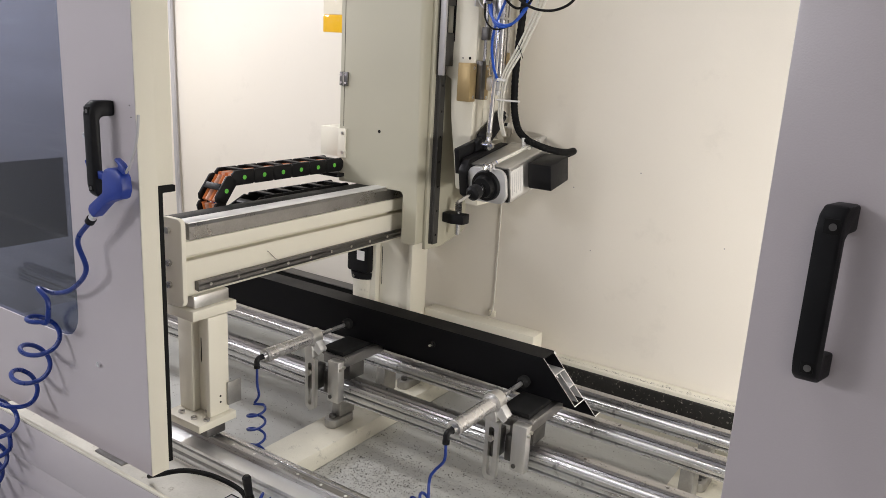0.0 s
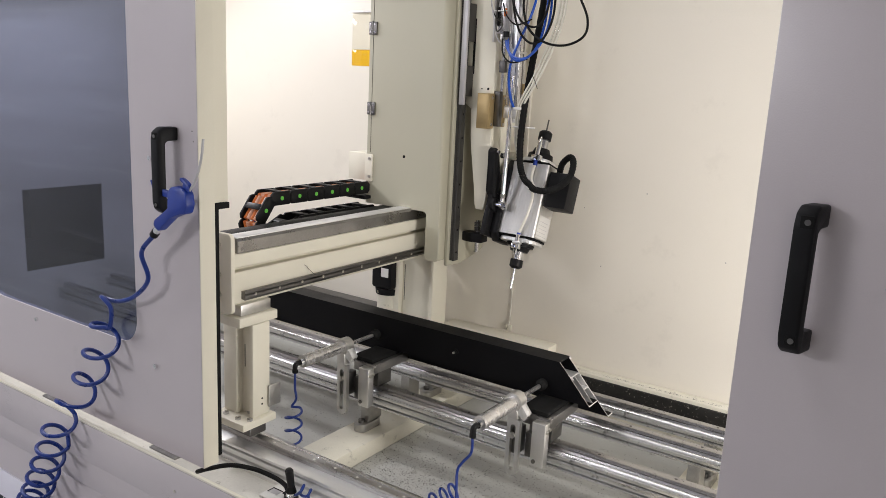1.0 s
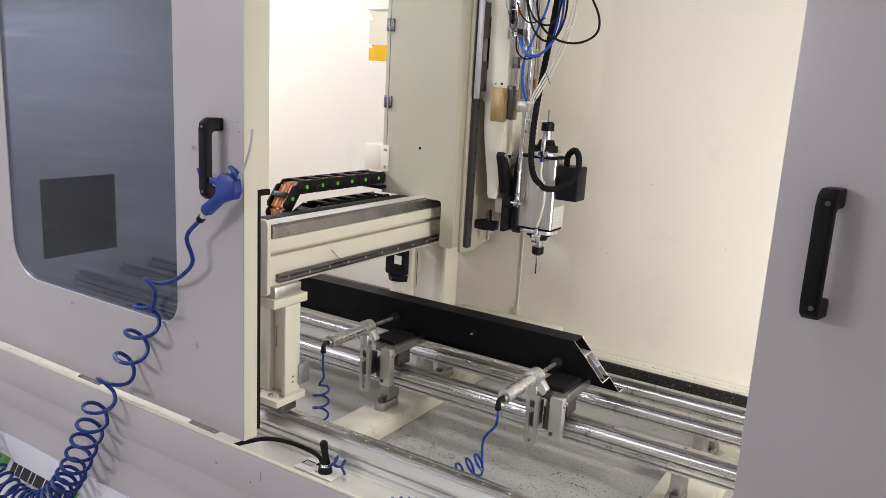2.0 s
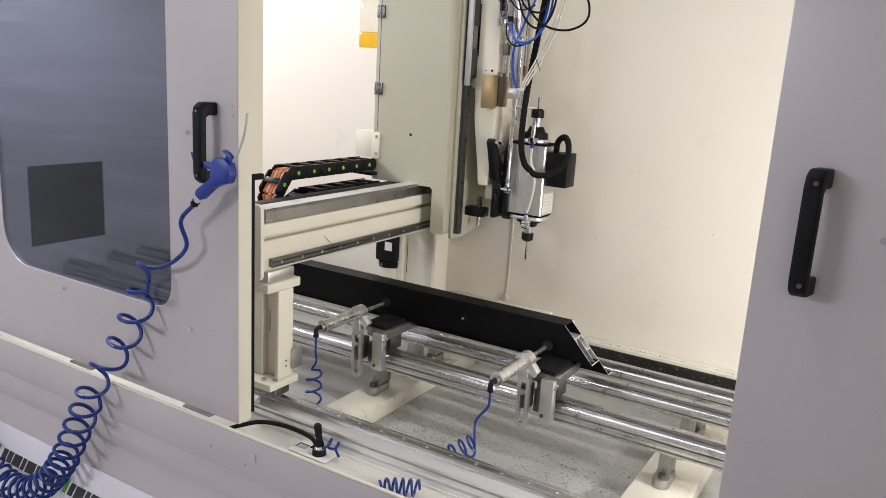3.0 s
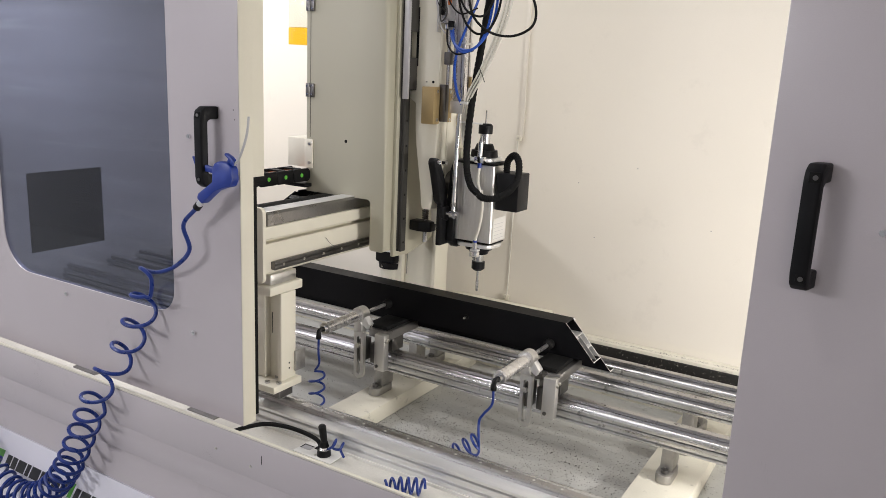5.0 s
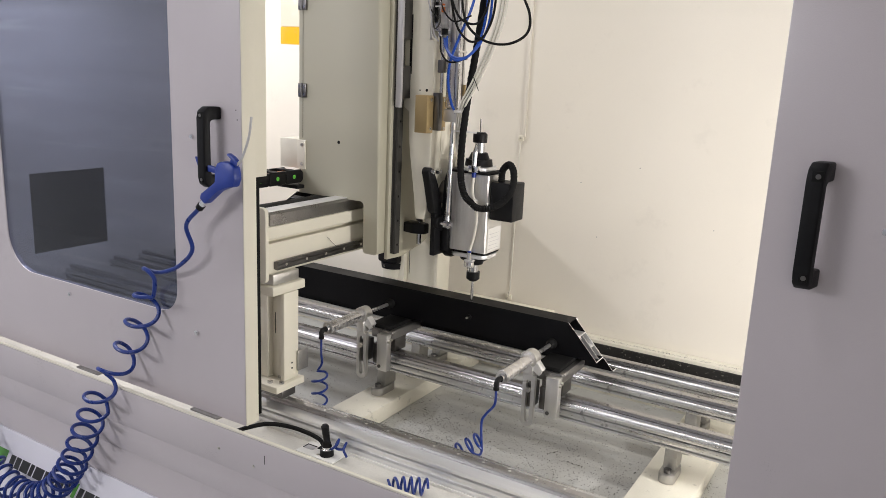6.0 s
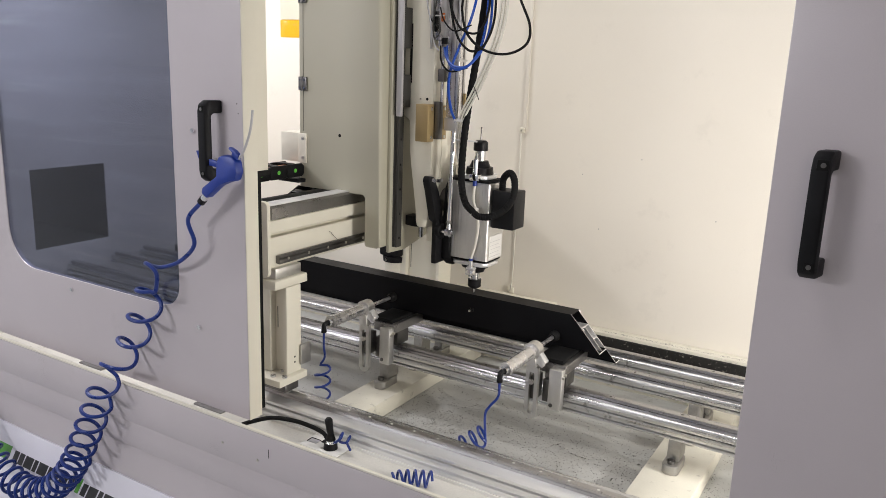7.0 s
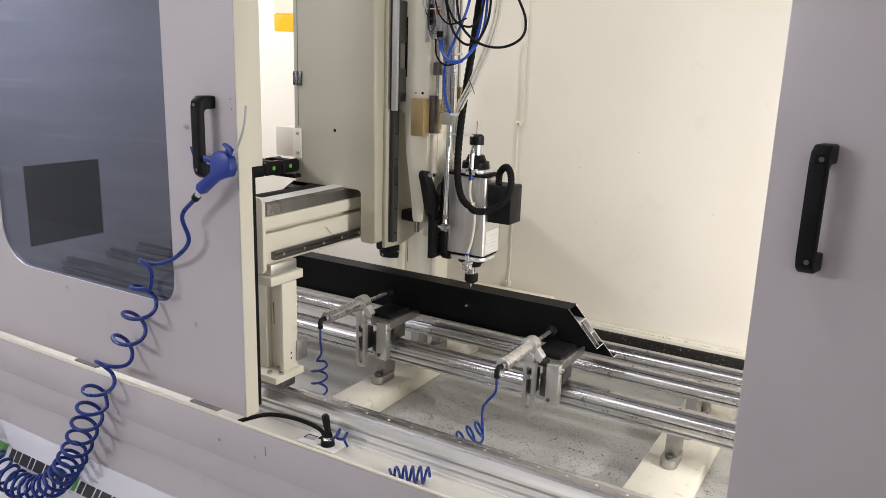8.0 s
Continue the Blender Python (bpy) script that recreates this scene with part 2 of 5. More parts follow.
def coil_path(axis_pts, radius, turns, per=14, start=0.0):
    """A helix round a curved axis."""
    ax = smooth_path(axis_pts, 12)
    n = int(turns * per)
    out, up = [], None
    for i in range(n + 1):
        f = i / n * (len(ax) - 1)
        k = min(int(f), len(ax) - 2)
        p = ax[k].lerp(ax[k + 1], f - k)
        d = (ax[k + 1] - ax[k]).normalized()
        if up is None:
            up = d.orthogonal().normalized()
        up = (up - d * up.dot(d)).normalized()
        side = d.cross(up)
        a = start + 2 * math.pi * i / per
        out.append(p + (up * math.cos(a) + side * math.sin(a)) * radius)
    return out


def finish(name, bm, material, soft=True):
    me = bpy.data.meshes.new(name)
    bm.to_mesh(me)
    bm.free()
    if soft:
        me.polygons.foreach_set("use_smooth", [True] * len(me.polygons))
        me.set_sharp_from_angle(angle=radians(32))
    me.materials.append(material)
    return new(name, me)


def part(name, bm, material, parent, label=""):
    """One mesh object under a thing or a part; built in the thing's own space."""
    ob = finish(name, bm, material)
    ob.parent = parent
    if label:
        ob["label"] = label
    return ob


def thing(name, label, category, group="", at=(0, 0, 0)):
    """An Empty at a thing's base; its parts are built round it."""
    ob = new(name)
    ob.empty_display_size = 0.02
    ob.matrix_basis = Matrix.Translation(at)
    return tagged(ob, label, category, group)


def setting(name, bm, material, label, category):
    return tagged(finish(name, bm, material), label, category, kind="structure")


def B():
    return bmesh.new()


def bolt(name, p, d, r, h, material, parent, seg=6):
    """A screw head at p that points along d."""
    p, d = Vector(p), Vector(d).normalized()
    bm = rod(B(), p, p + d * h, r, 12)
    rod(bm, p + d * h, p + d * (h + 0.0012), r * 0.5, seg)
    return part(name, bm, material, parent)


# ---- workshop shell ----
setting("floor", box(B(), (-5, -5, -0.1), (6, 4, 0)), CONCRETE, "grey painted workshop floor", "floor")
setting("wall_north", box(B(), (-5, 4, 0), (6, 4.1, 5.0)), ROOMWALL, "plain light workshop wall", "wall")
setting("wall_south", box(B(), (-5, -5.1, 0), (6, -5, 5.0)), ROOMWALL, "plain light workshop wall", "wall")
setting("wall_west", box(B(), (-5.1, -5.1, 0), (-5, 4.1, 5.0)), ROOMWALL, "plain light workshop wall", "wall")
setting("wall_east", box(B(), (6, -5.1, 0), (6.1, 4.1, 5.0)), ROOMWALL, "plain light workshop wall", "wall")
setting("ceiling", box(B(), (-5.1, -5.1, 5.0), (6.1, 4.1, 5.1)), ROOMWALL, "plain light workshop ceiling", "ceiling")

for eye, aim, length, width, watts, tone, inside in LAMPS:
    lamp = thing("work_light" if inside else "ceiling_light", "unseen tube lamp added inside the machine enclosure to brighten it" if inside else "unseen long white tube lamp hung under the workshop ceiling", "lamp", "work lights" if inside else "ceiling lamps")
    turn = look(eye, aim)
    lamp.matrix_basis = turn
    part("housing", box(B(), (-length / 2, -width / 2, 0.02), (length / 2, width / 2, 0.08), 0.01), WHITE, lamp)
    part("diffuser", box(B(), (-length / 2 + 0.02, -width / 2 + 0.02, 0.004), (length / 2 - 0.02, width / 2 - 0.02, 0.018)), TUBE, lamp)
    for dx in (-length / 3, length / 3):
        if inside:
            continue
        top = turn.inverted() @ Vector((*(turn @ Vector((dx, 0, 0.08))).xy, 5.0))
        part("hanger", rod(B(), (dx, 0, 0.07), top, 0.006, 8), ZINC, lamp)
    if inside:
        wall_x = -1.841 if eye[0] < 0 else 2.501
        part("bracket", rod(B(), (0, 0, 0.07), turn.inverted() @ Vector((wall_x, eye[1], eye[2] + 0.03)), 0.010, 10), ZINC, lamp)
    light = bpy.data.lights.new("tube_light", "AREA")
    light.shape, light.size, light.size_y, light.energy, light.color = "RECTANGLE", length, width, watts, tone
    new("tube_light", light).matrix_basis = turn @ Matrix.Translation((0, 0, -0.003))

# ---- enclosure of the machine ----
# back wall with its foot ledge
setting("wall_back", box(B(), (-1.9, 1.34, 0.30), (2.6, 1.38, 2.35)), WALLPAINT, "smooth off-white painted back panel of the enclosure", "wall panel")
setting("trim", prism(B(), [(1.30, 0.30), (1.338, 0.30), (1.338, 0.655), (1.318, 0.655), (1.30, 0.648)], 0, -1.83, 2.5, 0.002), CREAM_DIRTY, "cream ledge with chips along the back panel", "ledge")
setting("trim", box(B(), (-1.83, 1.286, 0.575), (2.5, 1.2985, 0.638), 0.003), GRIT, "black rubber strip with chips along the foot of the back panel", "rubber strip")


def left_end():
    """End panel with the square dark infeed opening and its tunnel."""
    bm = B()
    y0, y1, z0, z1 = 0.534, 0.905, 0.744, 1.105
    for a, b in (((-1.846, 0.05, 0.3), (-1.84, y0, 2.35)), ((-1.846, y1, 0.3), (-1.84, 1.34, 2.35)), ((-1.846, y0, 0.3), (-1.84, y1, z0)), ((-1.846, y0, z1), (-1.84, y1, 2.35))):
        box(bm, a, b)
    setting("wall_left", bm, WALLPAINT, "off-white painted end panel with a square infeed opening", "wall panel")
    # Unseen tunnel; its black colour stands in for the shade inside.
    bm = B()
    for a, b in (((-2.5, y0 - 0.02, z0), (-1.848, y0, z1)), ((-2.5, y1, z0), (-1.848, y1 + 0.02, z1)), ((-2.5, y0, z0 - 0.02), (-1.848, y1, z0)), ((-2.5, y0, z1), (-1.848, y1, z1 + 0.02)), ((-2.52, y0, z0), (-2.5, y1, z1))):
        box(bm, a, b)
    setting("trim", bm, RUBBER, "infeed tunnel behind the end panel, black for the shade inside", "tunnel")


left_end()
setting("wall_right", box(B(), (2.5, 0.05, 0.3), (2.54, 1.34, 2.35)), WALLPAINT, "off-white painted end panel of the enclosure", "wall panel")
setting("tray", box(B(), (-1.84, 0.30, 0.40), (2.5, 1.30, 0.440)), TRAYPAINT, "grey-white chip tray littered with fine metal chips", "chip tray")
setting("trim", box(B(), (-1.84, 0.255, 0.32), (2.5, 0.299, 0.53)), CREAM_DIRTY, "cream painted base girder under the front rail", "girder")


# front skirt of the machine
def skirt():
    s = thing("front_panel", "grey painted lower front panel with a cream top edge", "machine panel", at=(0, -0.045, 0))
    part("upper_sheet", box(B(), (-2.3, 0, 0.535), (3.0, 0.016, 0.650), 0.002), GREY, s)
    part("top_edge", box(B(), (-2.3, 0.0005, 0.6505), (3.0, 0.010, 0.657), 0.002), CREAM, s, "cream painted top flange")
    part("middle_sheet", box(B(), (-2.3, 0.008, 0.447), (3.0, 0.03, 0.533), 0.002), GREY, s)
    part("lower_sheet", prism(B(), [(0.006, 0.337), (0.03, 0.337), (0.03, 0.445), (0.018, 0.445)], 0, -2.3, 3.0), GREY, s)
    part("foot_sheet", prism(B(), [(-0.03, 0.02), (0.03, 0.02), (0.03, 0.335), (0.002, 0.335)], 0, -2.3, 3.0), WHITE, s, "white glossy foot panel")
    bolt("screw", (-0.055, 0, 0.585), (0, -1, 0), 0.004, 0.002, ZINC, s)
    bolt("screw", (0.075, 0, 0.572), (0, -1, 0), 0.004, 0.002, ZINC, s)
    part("scratch", box(B(), (0.115, -0.0006, 0.590), (0.1165, 0.001, 0.615)), RUBBER, s)
    # logo: slanted plain bars in its colours
    def bar(x, w, z0, z1, mat):
        sl = 0.55
        def yz(z):
            return -0.03 + (z - 0.02) / 0.315 * 0.032 - 0.0012
        bm = B()
        q = [(x, z0), (x + w, z0), (x + w + (z1 - z0) * sl, z1), (x + (z1 - z0) * sl, z1)]
        lo = [bm.verts.new((p[0], yz(p[1]), p[1])) for p in q]
        hi = [bm.verts.new((p[0], yz(p[1]) + 0.004, p[1])) for p in q]
        bm.faces.new(lo)
        bm.faces.new(hi[::-1])
        for i in range(4):
            bm.faces.new((lo[(i + 1) % 4], lo[i], hi[i], hi[(i + 1) % 4]))
        part("logo_bar", bm, mat, s)
    bar(-1.215, 0.085, 0.200, 0.258, GREENPRINT)
    x = -1.105
    for w in (0.026, 0.026, 0.044, 0.020, 0.048, 0.030, 0.022, 0.040, 0.026):
        bar(x, w, 0.203, 0.250, BLACKPRINT)
        x += w + 0.007
    bar(x + 0.012, 0.018, 0.203, 0.262, GREENPRINT)
    x += 0.040
    for w in (0.024, 0.044, 0.020, 0.046, 0.022, 0.042, 0.020, 0.040):
        bar(x, w, 0.203, 0.250, BLACKPRINT)
        x += w + 0.007



skirt()
setting("trim", prism(B(), [(0.1945, 0.52), (0.1945, 0.545), (-0.012, 0.545), (-0.016, 0.635), (-0.026, 0.635), (-0.026, 0.52)], 0, -2.3, 3.0, 0.002), TROUGH, "cream sill trough with dust below the sliding doors", "sill")


# ---- sliding doors ----
def handle(parent, x, z0, z1, y, side=0.0):
    """Black bow handle with recessed socket screws."""
    h = part("handle", B(), BLACK, parent, "black plastic bow handle")
    bm = bmesh.new()
    r = 0.0135
    outline = [(y, z0 - 0.018), (y, z0 + 0.014), (y - 0.024, z0 + 0.015), (y - 0.030, z0 + 0.021), (y - 0.030, z1 - 0.021), (y - 0.024, z1 - 0.015), (y, z1 - 0.014), (y, z1 + 0.018),
               (y - 0.034, z1 + 0.018), (y - 0.046, z1 + 0.008), (y - 0.050, z1 - 0.010), (y - 0.050, z0 + 0.010), (y - 0.046, z0 - 0.008), (y - 0.034, z0 - 0.018)]
    prism(bm, outline, 0, x - r + 0.011, x + r + 0.011, 0.004)
    for v in bm.verts:
        v.co.x += (v.co.y - y) * 0.24
    bm.to_mesh(h.data)
    bm.free()
    h.data.polygons.foreach_set("use_smooth", [True] * len(h.data.polygons))
    h.data.set_sharp_from_angle(angle=radians(40))
    for z in (z0, z1):
        s = 1 if z == z1 else -1
        c, zc, e = x + side, z - 0.004 * s, 0.0088 if z == z1 else 0.0070
        part("screw_recess", box(B(), (c - e, y - 0.0504, zc - e), (c + e, y - 0.0470, zc + e), 0.001), RUBBER, h)
        bm = rod(B(), (c + 0.001, y - 0.046, zc), (c + 0.001, y - 0.0512, zc), 0.0042, 14)
        part("socket_screw", bm, STEEL_DARK, h)
    return h


def left_door():
    d = thing("sliding_door", "light grey sliding machine door with a tinted window, half open", "machine door", at=(0, 0, 0.660))
    z0, z1, xl, xr = -0.010, 1.6, -1.42, 0.004
    wx0, wx1, wz0, wz1, r = -1.085, -0.256, 0.258, 1.45, 0.13
    # front sheet with the window opening
    bm = B()
    outer = [(xl, z0), (xr, z0), (xr, z1), (xl, z1)]
    inner = arc(wx0 + r, wz0 + r, r, 270, 180, 8) + arc(wx0 + r, wz1 - r, r, 180, 90, 8) + arc(wx1 - r, wz1 - r, r, 90, 0, 8) + arc(wx1 - 0.07, wz0 + 0.07, 0.07, 0, -90, 8)
    for y in (0.0, 0.016):
        vo = [bm.verts.new((p[0], y, p[1])) for p in outer]
        vi = [bm.verts.new((p[0], y, p[1])) for p in inner]
        n = len(vi)
        edges = [bm.edges.new((a, b)) for vs in (vo, vi) for a, b in zip(vs, vs[1:] + vs[:1])]
        bmesh.ops.triangle_fill(bm, edges=edges, use_beauty=True)
        if y == 0.0:
            first = (vo, vi)
    for a, b in ((first[0], vo), (first[1], vi)):
        for i in range(len(a)):
            bm.faces.new((a[i], a[(i + 1) % len(a)], b[(i + 1) % len(a)], b[i]))
    bmesh.ops.recalc_face_normals(bm, faces=bm.faces)
    part("front_sheet", bm, GREY, d)
    pane = part("window_pane", prism(B(), [(p[0] + (-0.0004 if p[0] > -0.6 else 0.0004), p[1] + (-0.0004 if p[1] > 0.8 else 0.0004)) for p in inner], 1, 0.003, 0.007), TINTED, d, "tinted see-through window pane")
    pane.visible_shadow = False
    # folded side edge, cut back in its lower part
    zc = 1.330 - 0.660
    part("side_edge", prism(B(), [(0.0165, z0), (0.046, z0), (0.046, zc), (0.088, zc), (0.088, z1), (0.0165, z1)], 0, xr - 0.02, xr + 0.0005, 0.0015), CREAM, d, "cream painted folded door edge")
    part("edge_strip", box(B(), (xr + 0.0007, 0.0005, z0), (xr + 0.003, 0.0455, z1)), CREAM, d)
    part("rubber_seal", prism(B(), [(0.0465, 0.008), (0.057, 0.008), (0.057, zc - 0.016), (0.090, zc - 0.016), (0.090, zc - 0.001), (0.0465, zc - 0.001)], 0, xr - 0.024, xr + 0.004, 0.0015), RUBBER, d, "black rubber edge seal")
    handle(d, -0.089, 1.320 - 0.660, 1.490 - 0.660, -0.0005)
    for x, z in ((-0.175, 1.424), (-0.757, 0.884), (-0.178, 0.881)):
        bolt("screw", (x, 0, z - 0.660), (0, -1, 0), 0.0062, 0.0060, CHROME, d)
    for x, z in ((-0.014, 1.502), (-0.010, 1.478)):
        part("screw_hole", rod(B(), (x, -0.0004, z - 0.660), (x, 0.002, z - 0.660), 0.0016, 10), RUBBER, d)
    for x in (-0.68, -0.15):
        part("roller_bracket", box(B(), (x - 0.055, -0.012, -0.0165), (x + 0.055, 0.02, -0.0105), 0.002), CASTGREY, d, "dark metal door roller bracket")
    return d


def right_door():
    d = thing("sliding_door", "grey sliding machine door with a black bow handle", "machine door", at=(1.75, 0, 0.660))
    part("front_sheet", box(B(), (-0.505, 0, -0.010), (0.9, 0.018, 1.6), 0.002), GREY, d)
    part("side_edge", box(B(), (-0.5045, 0.0185, 0), (-0.488, 0.078, 1.6), 0.002), CREAM, d, "cream painted folded door edge")
    handle(d, 1.321 - 1.75, 1.309 - 0.660, 1.484 - 0.660, -0.0005, 0.003)
    bolt("screw", (1.43 - 1.75, 0, 1.398 - 0.660), (0, -1, 0), 0.0055, 0.006, CHROME, d)
    return d


left_door()
right_door()
setting("wall_front_top", box(B(), (-2.3, 0.0, 2.275), (3.0, 0.08, 2.33)), GREY, "grey painted header over the sliding doors", "machine panel")
setting("wall_front_left", box(B(), (-2.3, 0.0, 0.692), (-1.425, 0.05, 2.273)), GREY, "grey painted fixed front panel", "machine panel")

# ---- bed of the machine ----
def bed_rails():
    """Front guide rail and the three work rails that run along the bed."""
    g = thing("guide_rail", "silver aluminium beam carrying a dark steel guide rail", "linear rail", at=(0, 0.25, 0.53))
    x0, x1 = -1.8, 2.45
    part("beam", prism(B(), [(-0.055, 0), (0.05, 0), (0.05, 0.075), (-0.055, 0.075), (-0.055, 0.066), (-0.044, 0.066), (-0.044, 0.060), (-0.055, 0.060), (-0.055, 0.046), (-0.044, 0.046), (-0.044, 0.036), (-0.055, 0.036)], 0, x0, x1, 0.0015), ALU, g)
    part("rail", prism(B(), [(-0.010, 0.0755), (0.010, 0.0755), (0.007, 0.083), (0.010, 0.088), (0.009, 0.094), (-0.009, 0.094), (-0.010, 0.088), (-0.007, 0.083)], 0, x0, x1), RAILSTEEL, g, "ground steel guide rail")
    for i in range(34):
        x = -0.92 + 0.0765 * i
        part("rail_plug", rod(B(), (x, 0, 0.0935), (x, 0, 0.0948), 0.0038, 10), PAPER, g)
    part("lower_cover", box(B(), (x0, -0.0605, 0.0), (x1, -0.0555, 0.024), 0.001), PAPER, g, "white cover strip")
    part("edge_strip", box(B(), (x0, 0.034, 0.0755), (x1, 0.049, 0.080), 0.001), ALU_DIRTY, g)
    for y, z, w, b in ((0.690, 0.610, 0.085, 0.0), (0.920, 0.610, 0.085, 0.021), (1.085, 0.610, 0.09, 0.021)):
        r = thing("work_rail", "silver aluminium work rail with a steel guide, dusted with chips", "linear rail", "work rails", (0, y, z))
        h = w / 2
        part("beam", prism(B(), [(-h, b), (-h + 0.058, b), (-h + 0.058, 0.045), (-h, 0.045), (-h, 0.034), (-h + 0.010, 0.034), (-h + 0.010, 0.0295), (-h, 0.0295)] + ([(-h, 0.0125), (-h + 0.010, 0.0125), (-h + 0.010, 0.007), (-h, 0.007)] if b == 0 else []), 0, x0, x1, 0.0015), ALU_DIRTY, r)
        part("rail", prism(B(), [(-h + 0.038 + a, c) for a, c in ((-0.014, 0.0455), (0.014, 0.0455), (0.010, 0.053), (0.014, 0.058), (0.012, 0.066), (-0.012, 0.066), (-0.014, 0.058), (-0.010, 0.053))], 0, x0, x1), RAILSTEEL, r, "polished steel guide rail")
        part("round_edge", rod(B(), (x0, -h + 0.010, 0.046), (x1, -h + 0.010, 0.046), 0.008, 14), ALU_DIRTY, r, "bright rounded edge")
        for i in range(16):
            x = -1.1 + 0.21 * i
            part("rail_plug", rod(B(), (x, -h + 0.038, 0.0655), (x, -h + 0.038, 0.0668), 0.004, 8), STEEL_DARK, r)


bed_rails()


def cross_beam(x0, x1):
    c = thing("cross_beam", "cream painted steel cross beam with dust, lying across the bed", "beam", "cross beams", ((x0 + x1) / 2, 0.75, 0.4405))
    w = (x1 - x0) / 2
    part("beam", box(B(), (-w, -0.445, 0), (w, 0.535, 0.0595), 0.006), CREAM_DIRTY, c)
    for y, top in ((0.722, 0.1092), (0.937, 0.1302), (1.092, 0.1302)):
        b = thing("rail_bracket", "cast grey bracket with a socket bolt under a work rail", "bracket", "rail brackets", ((x0 + x1) / 2 - 0.006, y, 0.500))
        part("foot", prism(B(), rounded(-0.024, -0.075, 0.024, 0.03, 0.022), 2, 0.0005, 0.028, 0.002), CASTGREY, b)
        part("web", prism(B(), [(-0.038, 0.0285), (0.03, 0.0285), (0.03, top), (-0.030, top)], 0, -0.018, 0.018, 0.002), CASTGREY, b)
        bolt("socket_bolt", (0, -0.052, 0.0285), (0, 0, 1), 0.011, 0.010, STEEL_DARK, b)
        bolt("socket_bolt", (0, 0.01, 0.0285), (0, 0, 1), 0.009, 0.008, STEEL_DARK, b)


cross_beam(-0.097, 0.040)
cross_beam(0.912, 1.075)


def chips():
    """Fine metal chips on the tray, the back ledge and between the rails."""
    rng = random.Random(5)
    bm = B()
    def flake(x, y, z, s):
        a, tilt = rng.uniform(0, 6.28), rng.uniform(-0.6, 0.6)
        u = Vector((math.cos(a), math.sin(a), tilt * 0.4)) * s
        v = Vector((-math.sin(a), math.cos(a), 0.3)) * s * rng.uniform(0.25, 0.6)
        c = Vector((x, y, z + s * 0.5))
        vs = [bm.verts.new(c + u), bm.verts.new(c + v), bm.verts.new(c - u), bm.verts.new(c - v + Vector((0, 0, s * 0.5)))]
        bm.faces.new(vs)
    for _ in range(8000):
        flake(rng.uniform(0.02, 1.35), min(max(rng.gauss(0.62, 0.22), 0.31), 1.25), 0.4405, rng.uniform(0.0008, 0.0034) * (1.0 if rng.random() > 0.04 else 2.0))
    for _ in range(1800):
        flake(rng.gauss(0.20, 0.10), rng.gauss(0.56, 0.10), 0.4405, rng.uniform(0.0008, 0.0028))
    for _ in range(1600):
        flake(rng.uniform(-0.8, 0.02), rng.uniform(0.32, 1.25), 0.4405, rng.uniform(0.001, 0.003))
    for _ in range(1500):
        flake(rng.uniform(0.2, 1.5), rng.uniform(1.301, 1.334), 0.652, rng.uniform(0.001, 0.003))
    for _ in range(420):
        flake(rng.uniform(0.1, 1.3), rng.choice((0.6855, 0.9155, 1.078)) + rng.uniform(-0.011, 0.011), 0.6765, rng.uniform(0.001, 0.0028))
    ob = finish("metal_chips", bm, CHIPSTEEL, False)
    tagged(ob, "fine dark metal chips scattered over the tray and rails", "metal chips", kind="stuff")
    bm = B()
    for _ in range(3200):
        on_rail = rng.random() < 0.65
        flake(rng.uniform(0.05, 0.46), rng.uniform(0.904, 0.927) if on_rail else rng.uniform(0.881, 0.895), 0.6765 if on_rail else 0.662, rng.uniform(0.001, 0.0042))
    for _ in range(500):
        flake(rng.uniform(0.5, 1.2), rng.uniform(0.60, 1.14), 0.441, rng.uniform(0.001, 0.003))
    ob = finish("aluminium_chips", bm, ALU_CAST, False)
    tagged(ob, "bright curled aluminium chips lying on a work rail", "metal chips", kind="stuff")


chips()


